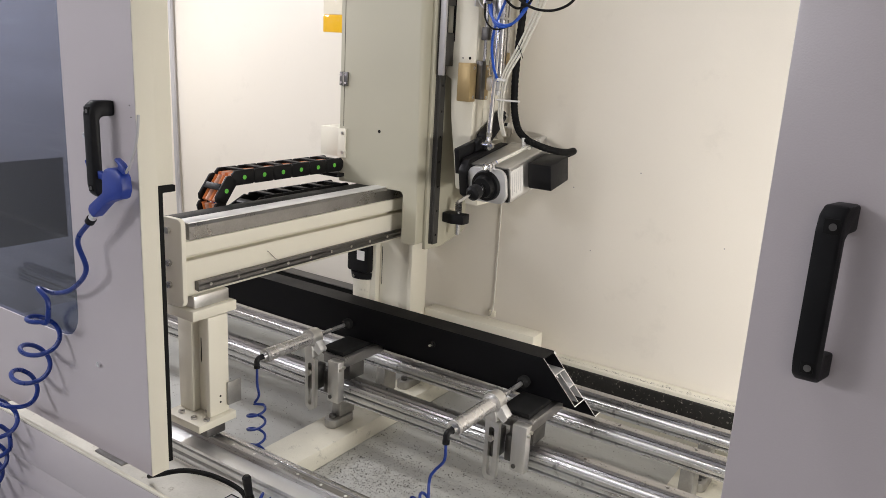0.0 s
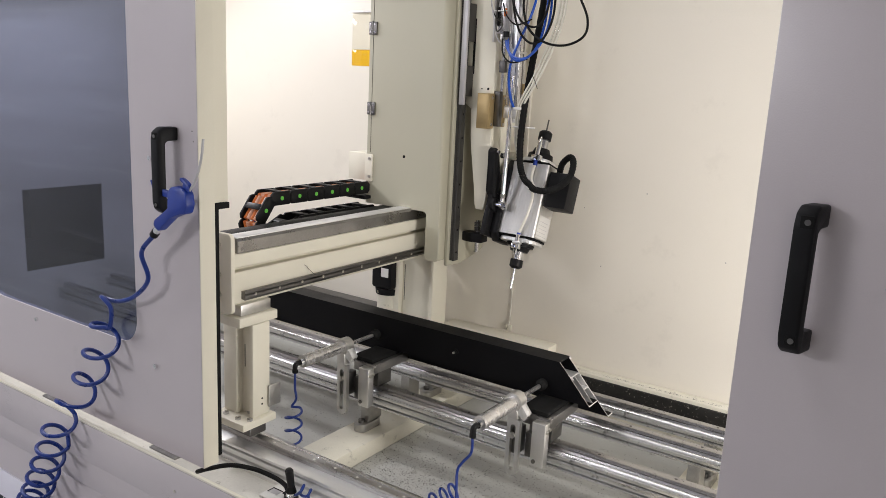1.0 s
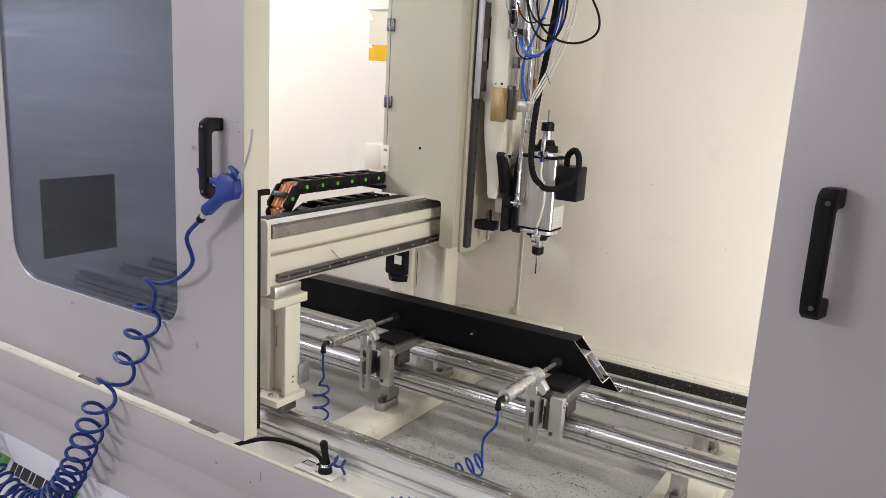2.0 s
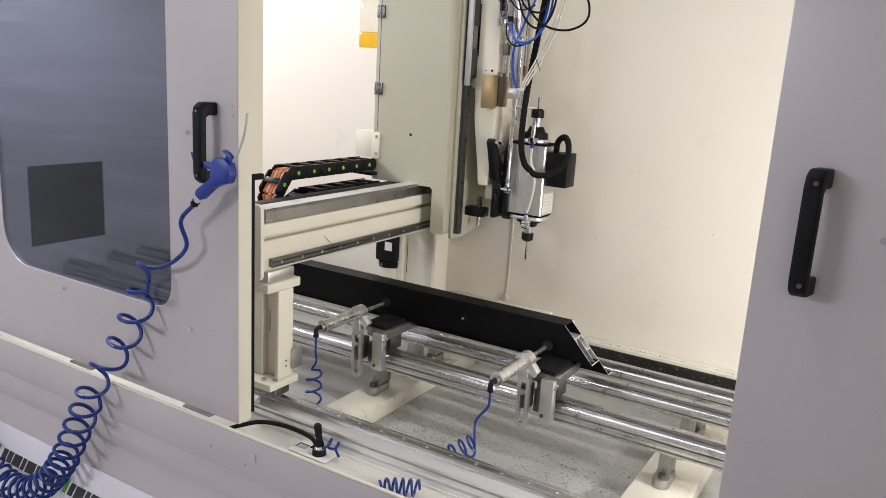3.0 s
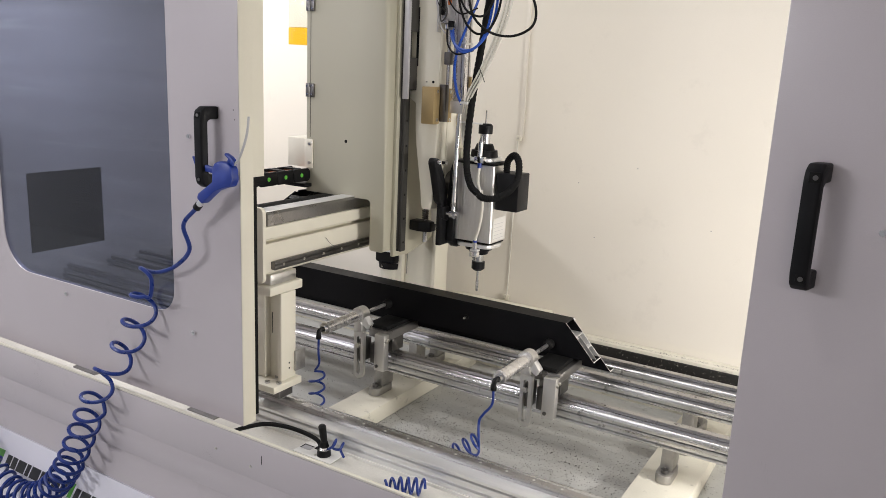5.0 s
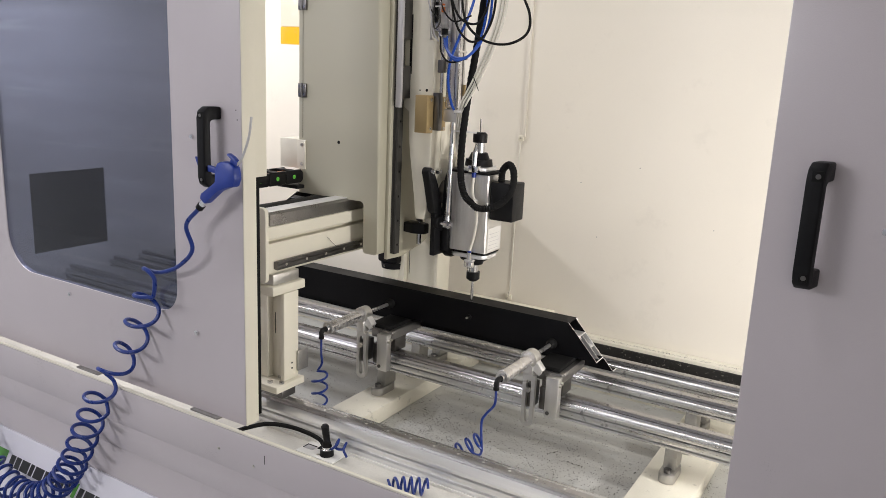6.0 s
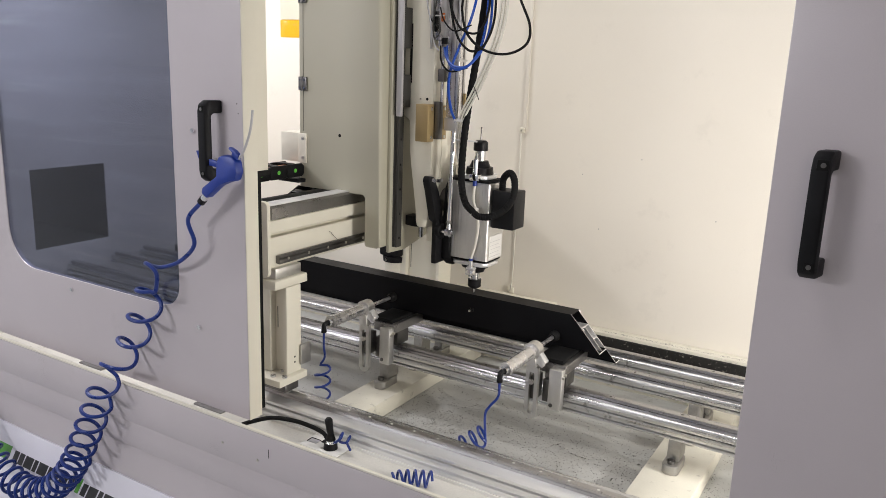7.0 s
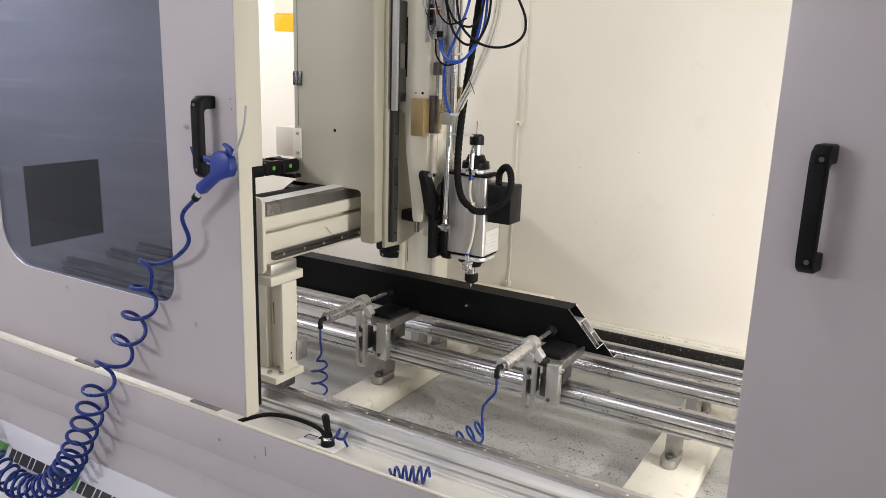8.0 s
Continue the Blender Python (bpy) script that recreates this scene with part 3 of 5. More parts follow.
# ---- clamps and the workpiece ----
def clamp_unit(x, lift):
    """Cross carrier on the work rails with a pneumatic clamp that pushes on the workpiece."""
    c = thing("clamp_unit", "aluminium clamp unit with a pneumatic cylinder pressing on the black profile", "clamp", "clamp units", (x, 0.60, 0.655))
    # local y from the front of the carrier
    part("slide_block", box(B(), (-0.03, 0.058, 0.0215), (0.040, 0.125, 0.0735), 0.002), STEEL_DARK, c)
    part("carrier", prism(B(), [(0.025, 0.074), (0.212, 0.074), (0.212, 0.1045), (0.025, 0.1045)], 0, -0.035, 0.049, 0.002), PLATE, c, "ground steel cross carrier")
    part("support_pad", box(B(), (-0.045, 0.030, 0.105), (0.036, 0.208, 0.1185), 0.002), RUBBER, c, "thin black plastic support pad")
    plate = part("end_plate", box(B(), (0.008, -0.004, -0.030), (0.049, 0.0245, 0.0985), 0.003), ALU_CAST, c, "milled end plate")
    bolt("socket_bolt", (0.020, -0.004, -0.014), (0, -1, 0), 0.006, 0.003, STEEL_DARK, plate)
    bolt("socket_bolt", (0.049, 0.004, 0.076), (1, 0, 0), 0.005, 0.006, ZINC, plate)
    bolt("socket_bolt", (0.049, 0.018, 0.080), (1, 0, 0), 0.005, 0.006, ZINC, plate)
    part("link_block", box(B(), (-0.012, 0.002, -0.010), (0.0075, 0.0245, 0.060), 0.002), STEEL_DARK, c)
    # slotted upright
    bm = B()
    w, s = 0.0195, 0.0078
    outer = arc(-0.032, -0.040, w, 180, 360, 8) + [(-0.032 + w, 0.105), (-0.032 - w, 0.105)]
    inner = arc(-0.032, -0.036, s, 180, 360, 8) + arc(-0.032, 0.082, s, 0, 180, 8)
    sides = []
    for y in (-0.036, -0.023):
        vo, vi = [bm.verts.new((p[0], y, p[1])) for p in outer], [bm.verts.new((p[0], y, p[1])) for p in inner]
        edges = [bm.edges.new((a, b)) for vs in (vo, vi) for a, b in zip(vs, vs[1:] + vs[:1])]
        bmesh.ops.triangle_fill(bm, edges=edges, use_beauty=True)
        sides.append((vo, vi))
    for a, b in zip(*sides):
        for i in range(len(a)):
            bm.faces.new((a[i], a[(i + 1) % len(a)], b[(i + 1) % len(a)], b[i]))
    bmesh.ops.recalc_face_normals(bm, faces=bm.faces)
    up = part("slotted_upright", bm, ALU_CAST, c, "slotted aluminium upright")
    bolt("slot_bolt", (-0.032, -0.036, 0.060), (0, -1, 0), 0.0085, 0.007, ZINC, up)
    part("backing", box(B(), (-0.042, -0.0225, 0.0), (-0.020, 0.020, 0.075), 0.002), STEEL_DARK, c)
    # cylinder: axis along y at local (cx, cz)
    cx, cz = -0.040, 0.155 + lift
    ring = B()
    rod(ring, (cx, -0.034, cz), (cx, 0.000, cz), 0.0262, 28)
    part("clamp_ring", ring, ALU_CAST, c, "aluminium clamping ring")
    part("ring_ear", prism(B(), [(cx + 0.018, cz - 0.016), (cx + 0.026, cz - 0.002), (cx + 0.046, cz - 0.026), (cx + 0.036, cz - 0.044), (cx + 0.014, cz - 0.030)], 1, -0.031, -0.004, 0.002), ALU, c)
    part("ring_foot", prism(B(), [(cx - 0.012, 0.1055), (cx + 0.020, 0.1055), (cx + 0.016, cz - 0.018), (cx - 0.014, cz - 0.018)], 1, -0.038, -0.012, 0.002), ALU_CAST, c)
    bolt("ear_bolt", (cx + 0.041, -0.016, cz - 0.034), (1, 0, -0.5), 0.0045, 0.004, STEEL_DARK, c)
    cyl = B()
    rod(cyl, (cx, -0.205, cz), (cx, -0.0325, cz), 0.0188, 28)
    rod(cyl, (cx, -0.200, cz), (cx, -0.188, cz), 0.0195, 28)
    body = part("cylinder", cyl, BRIGHT, c, "round aluminium pneumatic cylinder")
    part("end_cap", rod(B(), (cx, -0.2055, cz), (cx, -0.214, cz), 0.0125, 20, 0.010), STEEL, body)
    part("piston_rod", rod(B(), (cx, 0.0005, cz), (cx, 0.120, cz), 0.0062, 16), BRIGHT, c, "chrome piston rod")
    pad = rod(B(), (cx, 0.120, cz), (cx, 0.130, cz), 0.010, 18, 0.0165)
    rod(pad, (cx, 0.130, cz), (cx, 0.1445, cz), 0.0165, 18)
    part("push_pad", pad, RUBBER, c, "round black rubber push pad")
    el = tube(B(), smooth_path([(cx, -0.210, cz), (cx, -0.227, cz), (cx - 0.001, -0.232, cz - 0.008), (cx - 0.001, -0.232, cz - 0.022)], 5), 0.0075, 10)
    part("hose_elbow", el, BLACK, c, "black push-in elbow")
    part("elbow_collar", rod(B(), (cx - 0.001, -0.232, cz - 0.018), (cx - 0.001, -0.232, cz - 0.027), 0.0085, 14), RUBBER, c)
    return c


clamp_unit(0.0, 0.006)
clamp_unit(0.617, -0.005)


def hose(name, label, pieces, r, mat, seg=8):
    """A hose in its pieces (straight lead, coil); neighbouring pieces share an end."""
    h = thing(name, label, "hose", at=tuple(pieces[0][1][0]))
    o = Vector(pieces[0][1][0])
    for kind, path in pieces:
        part(kind, tube(B(), [Vector(p) - o for p in path], r, seg), mat, h)
    return h


def clamp_hose_far():
    p = smooth_path([(-0.041, 0.368, 0.792), (-0.043, 0.370, 0.74), (-0.050, 0.382, 0.70), (-0.066, 0.378, 0.672)], 6)
    q = coil_path([(-0.052, 0.374, 0.668), (-0.050, 0.372, 0.60), (-0.05, 0.370, 0.515)], 0.024, 3.4, 16, 2.4)
    hose("coiled_hose", "thin blue coiled air hose hanging from a clamp cylinder", [("lead", p + q[:1]), ("coil", smooth_path(q, 2))], 0.0037, BLUEHOSE)


def clamp_hose_near():
    p = smooth_path([(0.576, 0.368, 0.780), (0.574, 0.368, 0.735), (0.550, 0.366, 0.70), (0.540, 0.362, 0.672), (0.556, 0.360, 0.645)], 6)
    q = coil_path([(0.546, 0.358, 0.618), (0.525, 0.352, 0.602), (0.50, 0.345, 0.582), (0.47, 0.34, 0.558), (0.44, 0.335, 0.53)], 0.028, 4.0, 16, 0.4)
    hose("coiled_hose", "thin blue coiled air hose sagging from a clamp cylinder", [("lead", smooth_path([p[0], p[6], p[12], p[18], q[0]], 8)), ("coil", smooth_path(q, 2))], 0.0037, BLUEHOSE)


clamp_hose_far()
clamp_hose_near()


def workpiece():
    """Black profile with a mitred end that shows its bright hollow section."""
    w = thing("window_profile", "long black anodised aluminium profile with a mitred bare cut end", "aluminium profile", at=(0, 0.745, 0.760))
    t, xl = 0.0019, -1.0
    zt, zb, D = 0.122, 0.010, 0.060
    def cut(z):
        return 0.624 + (zt - z) * 0.93
    def wall(name, y0, y1, z0, z1):
        bm = B()
        q = [(y0, z0), (y1, z0), (y1, z1), (y0, z1)]
        a = [bm.verts.new((xl, p[0], p[1])) for p in q]
        b = [bm.verts.new((cut(p[1]), p[0], p[1])) for p in q]
        bm.faces.new(a[::-1])
        cap = bm.faces.new(b)
        for i in range(4):
            bm.faces.new((a[i], a[(i + 1) % 4], b[(i + 1) % 4], b[i]))
        bmesh.ops.recalc_face_normals(bm, faces=bm.faces)
        cap.material_index = 1
        ob = part(name, bm, ALU if name.startswith("inner") else ANODBLACK, w)
        ob.data.materials.append(ANODBLACK if name == "top_wall" else ALU)
        return ob
    wall("front_wall", 0, t, zb + 0.004, zt)
    wall("top_wall", t, D, zt - t, zt)
    wall("back_wall", D - t, D, zb - 0.034, zt - t)
    wall("bottom_wall", t, D - t, zb + 0.004, zb + 0.004 + t)
    wall("inner_web", t, D - t, 0.082, 0.082 + t)
    wall("inner_web", 0.027, 0.027 + t, 0.0170, 0.082)
    wall("inner_web", 0.027 + t, D - t, 0.048, 0.048 + t)
    wall("inner_lip", 0.006, 0.012, 0.0765, 0.0815)
    wall("inner_skin", D - 2 * t - 0.0003, D - t - 0.0003, 0.018, 0.0815)
    wall("back_lip", D, D + 0.008, zt - 0.006, zt)
    wall("glazing_flange", D, D + 0.030, zb - 0.034, zb - 0.034 + t)
    bm = rod(B(), (0.275, -0.0045, 0.070), (0.275, 0.0, 0.070), 0.009, 16)
    rod(bm, (0.275, -0.012, 0.070), (0.275, -0.0045, 0.070), 0.0045, 12)
    plug = part("plug", bm, RUBBER, w, "small black plug in the profile")
    part("plug_pin", rod(B(), (0.275, -0.0185, 0.070), (0.275, -0.0122, 0.070), 0.0034, 10), ZINC, plug)


workpiece()


# ---- gantry ----
def leg(g, x0, x1, y0, y1, z0, z1):
    part("leg_wall", box(B(), (x0, y0, z0), (x0 + 0.055, y1, z1), 0.003), CREAM, g)
    part("leg_web", box(B(), (x0 + 0.0555, y0 + 0.022, z0), (x1 - 0.0165, y0 + 0.032, z1), 0.002), CREAM, g)
    part("leg_wall", box(B(), (x1 - 0.016, y0 + 0.004, z0), (x1, y1, z1), 0.003), CREAM, g)
    part("leg_slot", box(B(), (x0 + 0.066, y0 + 0.0205, z0 + 0.14), (x0 + 0.0675, y0 + 0.0225, z1 - 0.07)), RUBBER, g)


def gantry():
    g = thing("gantry", "cream painted gantry beam on legs with steel guide rails", "machine gantry", at=(-0.12, 0.25, 0.63))
    o = Vector((-0.12, 0.25, 0.63))
    def loc(a, b):
        return tuple(Vector(a) - o), tuple(Vector(b) - o)
    # front leg on its carriage block
    part("slide_block", box(B(), *loc((-0.165, 0.220, 0.6305), (-0.068, 0.280, 0.6575)), 0.003), STEEL_DARK, g, "dark steel slide block on the rail")
    foot = part("foot_plate", box(B(), *loc((-0.200, 0.188, 0.658), (-0.060, 0.312, 0.680)), 0.003), CREAM, g)
    for x, y in ((-0.160, 0.212), (-0.105, 0.208), (-0.110, 0.258), (-0.072, 0.222)):
        bolt("foot_bolt", Vector((x, y, 0.680)) - o, (0, 0, 1), 0.0085, 0.006, STEEL, foot)
    leg(g, *(-0.192 + 0.12, -0.074 + 0.12), *(0.232 - 0.25, 0.300 - 0.25), 0.0505, 0.328)
    for z in (0.715, 0.732):
        part("hole", rod(B(), Vector((-0.0745, 0.27, z)) - o, Vector((-0.0732, 0.27, z)) - o, 0.003, 10), RUBBER, g)
    part("cable_bracket", box(B(), *loc((-0.0735, 0.29, 0.70), (-0.066, 0.335, 0.765)), 0.002), CASTGREY, g)
    part("cap_plate", box(B(), *loc((-0.205, 0.190, 0.9585), (-0.074, 0.330, 0.986)), 0.003), CREAM, g)
    part("spacer", box(B(), *loc((-0.185, 0.205, 0.9865), (-0.086, 0.315, 1.0195)), 0.003), ALU_CAST, g, "milled aluminium spacer block")
    # beam
    yb0, yb1 = 0.182, 1.31
    prof = [(-0.26, 1.02), (-0.10, 1.02), (-0.092, 1.028), (-0.092, 1.110), (-0.094, 1.113), (-0.118, 1.113), (-0.118, 1.123), (-0.092, 1.125), (-0.088, 1.129), (-0.088, 1.163), (-0.26, 1.163)]
    part("beam", prism(B(), [(x - o.x, z - o.z) for x, z in prof], 1, yb0 - o.y, yb1 - o.y), CREAM, g)
    part("upper_rail", prism(B(), [(x - o.x, z - o.z) for x, z in ((-0.155, 1.1635), (-0.096, 1.1635), (-0.096, 1.196), (-0.103, 1.203), (-0.150, 1.203), (-0.155, 1.196))], 1, yb0 + 0.022 - o.y, yb1 - 0.02 - o.y), PLATE, g, "ground steel guide rail")
    # Paler strip along the rail: the light on its top as colour.
    part("rail_top", box(B(), *loc((-0.152, yb0 + 0.024, 1.2032), (-0.102, yb1 - 0.03, 1.2060)), 0.0005), ALU, g, "pale top face, the light on it put into the colour")
    part("belt_cover", box(B(), *loc((-0.235, yb0 + 0.01, 1.1635), (-0.17, yb1 - 0.02, 1.199)), 0.002), BLACK, g)
    lower = part("lower_rail", prism(B(), [(x - o.x, z - o.z) for x, z in ((-0.0915, 1.036), (-0.078, 1.034), (-0.075, 1.040), (-0.078, 1.0465), (-0.075, 1.053), (-0.078, 1.060), (-0.0915, 1.058))], 1, yb0 + 0.03 - o.y, yb1 - 0.04 - o.y), STEEL_DARK, g, "dark steel guide rail")
    for i in range(11):
        bolt("rail_screw", Vector((-0.0765, 0.25 + 0.09 * i, 1.0465)) - o, (1, 0, 0), 0.0045, 0.0008, ZINC, lower)
    part("curled_chip", tube(B(), smooth_path([Vector(p) - o for p in ((-0.0900, 0.452, 1.092), (-0.0870, 0.458, 1.088), (-0.0885, 0.466, 1.080), (-0.0860, 0.478, 1.068), (-0.0760, 0.486, 1.058))], 4), 0.0007, 6), STEEL_DARK, g)
    plate = part("end_plate", prism(B(), [(p[0] - o.x, p[1] - o.z) for p in rounded(-0.158, 1.000, -0.080, 1.222, 0.016)], 1, 0.168 - o.y, 0.1815 - o.y, 0.002), CREAM, g, "cream painted end plate")
    for z in (1.052, 1.108, 1.19):
        bolt("plate_bolt", Vector((-0.128, 0.168, z)) - o, (0, -1, 0), 0.0085, 0.007, ZINC, plate)
    # rear leg
    leg(g, *(-0.31 + 0.12, -0.098 + 0.12), *(1.14 - 0.25, 1.24 - 0.25), 0.665 - 0.63, 0.388)
    part("rear_foot", box(B(), *loc((-0.325, 1.14, 0.658), (-0.085, 1.25, 0.6645)), 0.003), CREAM, g)
    part("rear_slide_block", box(B(), *loc((-0.30, 1.155, 0.6545), (-0.11, 1.24, 0.6575)), 0.002), STEEL_DARK, g)


gantry()


def drive_motor():
    m = thing("drive_motor", "black capped round drive motor behind the gantry beam", "motor", at=(-0.320, 1.16, 0.655))
    part("gearbox", rod(B(), (0, 0, 0), (0, 0, 0.165), 0.044, 28), CREAM_DIRTY, m, "beige round gearbox")
    part("collar", rod(B(), (0, 0, 0.1655), (0, 0, 0.19), 0.050, 28, 0.053), BLACK, m)
    part("housing", box(B(), (-0.05, -0.05, 0.1905), (0.05, 0.05, 0.36), 0.012), BLACK, m, "black motor housing")
    part("rating_plate", box(B(), (0.0, -0.0512, 0.24), (0.035, -0.0502, 0.275)), PAPER, m, "small white rating plate")
    bolt("screw", (-0.01, -0.0525, 0.178), (0, -1, 0), 0.005, 0.003, ZINC, m)
    part("motor_mount", box(B(), (-0.055, -0.03, 0.3605), (0.075, 0.06, 0.374), 0.003), STEEL_DARK, m)


drive_motor()


# ---- carriage on the beam ----
def carriage():
    """Cover with its cut-out over the beam, side plate with the upright rail, box and oil tank. Local origin at the front lower corner of the tab."""
    o = Vector((0.0, 0.99, 1.03))
    c = thing("carriage", "cream painted column carriage with a hinged cover on the gantry beam", "machine column", at=tuple(o))
    def loc(a, b):
        return tuple(Vector(a) - o), tuple(Vector(b) - o)
    out = [(-0.308, 1.200)] + [(-0.049, 1.200)] + arc(-0.049, 1.186, 0.014, 90, 0, 5) + [(-0.035, 1.040)] + arc(-0.025, 1.040, 0.010, 180, 270, 4) + arc(0.011, 1.040, 0.010, 270, 360, 4) + [(0.021, 1.915), (-0.308, 1.915)]
    bm = prism(B(), [(p[0] - o.x, p[1] - o.z) for p in out], 1, 0.0, 0.075)
    edges = [e for e in bm.edges if all(abs(v.co.x - 0.021) < 1e-5 and abs(v.co.y) < 1e-5 for v in e.verts)]
    bmesh.ops.bevel(bm, geom=edges, offset=0.020, segments=6, affect="EDGES", profile=0.5)
    part("cover", bm, COLUMN_SHADED, c, "cream painted cover with a rounded edge, darkened for its shade")
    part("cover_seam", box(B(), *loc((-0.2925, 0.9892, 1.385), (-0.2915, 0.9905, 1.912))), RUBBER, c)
    part("cover_top", box(B(), *loc((-0.315, 0.985, 1.9155), (0.024, 1.20, 1.935)), 0.003), COLUMN_SHADED, c)
    for z in (1.54, 1.815):
        hg = part("hinge", box(B(), *loc((-0.308, 0.983, z - 0.022), (-0.2935, 0.9895, z + 0.022)), 0.001), STEEL_DARK, c, "steel hinge")
        part("hinge_leaf", box(B(), *loc((-0.291, 0.983, z - 0.022), (-0.274, 0.9895, z + 0.022)), 0.001), STEEL_DARK, hg)
        for hx in (-0.301, -0.282):
            for hz in (-0.013, 0.013):
                bolt("hinge_screw", Vector((hx, 0.983, z + hz)) - o, (0, -1, 0), 0.0040, 0.0012, CHROME, hg)
        part("hinge_pin", rod(B(), Vector((-0.2922, 0.9835, z - 0.023)) - o, Vector((-0.2922, 0.9835, z + 0.023)) - o, 0.003, 10), STEEL_DARK, hg)
    part("hole", rod(B(), Vector((-0.14, 0.9895, 1.382)) - o, Vector((-0.14, 0.9905, 1.382)) - o, 0.0055, 14), RUBBER, c)
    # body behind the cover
    part("column", prism(B(), [(p[0] - o.x, p[1] - o.z) for p in ((-0.30, 1.235), (-0.03, 1.235), (-0.03, 1.05), (0.018, 1.05), (0.018, 2.05), (-0.30, 2.05))], 1, 0.0755, 0.245, 0.003), COLUMN_SHADED, c)
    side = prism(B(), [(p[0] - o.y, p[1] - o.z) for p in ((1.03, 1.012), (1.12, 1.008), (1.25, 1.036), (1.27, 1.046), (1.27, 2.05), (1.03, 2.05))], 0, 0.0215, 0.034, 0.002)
    part("side_plate", side, COLUMN_SHADED, c)
    rail = part("upright_rail", prism(B(), [(p[0] - o.x, p[1] - o.y) for p in ((0.0345, 1.045), (0.0345, 1.075), (0.042, 1.071), (0.047, 1.075), (0.052, 1.073), (0.052, 1.047), (0.047, 1.045), (0.042, 1.049))], 2, 1.03 - o.z, 2.05 - o.z), DARKGREY, c, "upright dark steel guide rail")
    for i in range(12):
        bolt("rail_screw", Vector((0.052, 1.060, 1.06 + 0.08 * i)) - o, (1, 0, 0), 0.004, 0.0006, RUBBER, rail)
    # end stop with its spring
    part("stop_block", prism(B(), [(p[0] - o.x, p[1] - o.y) for p in ((0.0345, 1.120), (0.075, 1.112), (0.115, 1.125), (0.115, 1.165), (0.0345, 1.165))], 2, 1.092 - o.z, 1.126 - o.z, 0.004), BLACK, c, "black plastic end stop")
    part("stop_pin", rod(B(), Vector((0.085, 1.14, 1.055)) - o, Vector((0.085, 1.14, 1.0915)) - o, 0.009, 14), STEEL, c)
    part("spring", tube(B(), [p - o for p in coil_path([(0.085, 1.14, 1.129), (0.085, 1.14, 1.165)], 0.010, 6, 12)], 0.0022, 6), STEEL_DARK, c, "steel buffer spring")
    part("stop_spindle", rod(B(), Vector((0.085, 1.14, 1.126)) - o, Vector((0.085, 1.14, 1.17)) - o, 0.0065, 12), STEEL, c)
    # cable box and the chain's end bracket
    cb = part("cable_box", box(B(), *loc((-0.396, 0.993, 1.281), (-0.3085, 1.10, 1.378)), 0.002), CREAM, c, "cream painted cable box")
    part("box_flange", box(B(), *loc((-0.3125, 0.984, 1.281), (-0.278, 0.9895, 1.378)), 0.001), CREAM, cb)
    for z in (1.298, 1.362):
        bolt("screw", Vector((-0.290, 0.984, z)) - o, (0, -1, 0), 0.006, 0.003, ZINC, cb)
    part("chain_bracket", box(B(), *loc((-0.375, 0.955, 1.216), (-0.285, 1.06, 1.228)), 0.002), BLACK, c)
    part("slide_shoe", box(B(), *loc((-0.24, 1.00, 1.2045), (-0.06, 1.22, 1.2345)), 0.003), STEEL_DARK, c)
    # oil tank behind the cover
    tank = part("oil_tank", box(B(), *loc((-0.405, 1.005, 1.743), (-0.332, 1.06, 1.868)), 0.004), CLEARTANK, c, "clear plastic oil tank with amber oil")
    tank.visible_shadow = False
    oil = part("oil", box(B(), *loc((-0.405, 1.005, 1.686), (-0.332, 1.06, 1.7425)), 0.003), AMBER, tank, "amber oil")
    oil.visible_shadow = False
    part("tank_cap", box(B(), *loc((-0.415, 1.0, 1.8685), (-0.309, 1.065, 1.876)), 0.002), ALU_CAST, tank)
    part("round_knob", rod(B(), Vector((-0.309, 1.10, 1.50)) - o, Vector((-0.335, 1.10, 1.50)) - o, 0.032, 20), BLACK, c)
    part("top_motor", box(B(), *loc((-0.08, 1.10, 2.0505), (0.03, 1.22, 2.22)), 0.01), BLACK, c, "black lift motor")
    return c


column = carriage()


# ---- milling head ----
HEAD = Vector((0.11, 1.185, 1.20))
PIVOT = Vector((0.19, 1.185, 1.302))


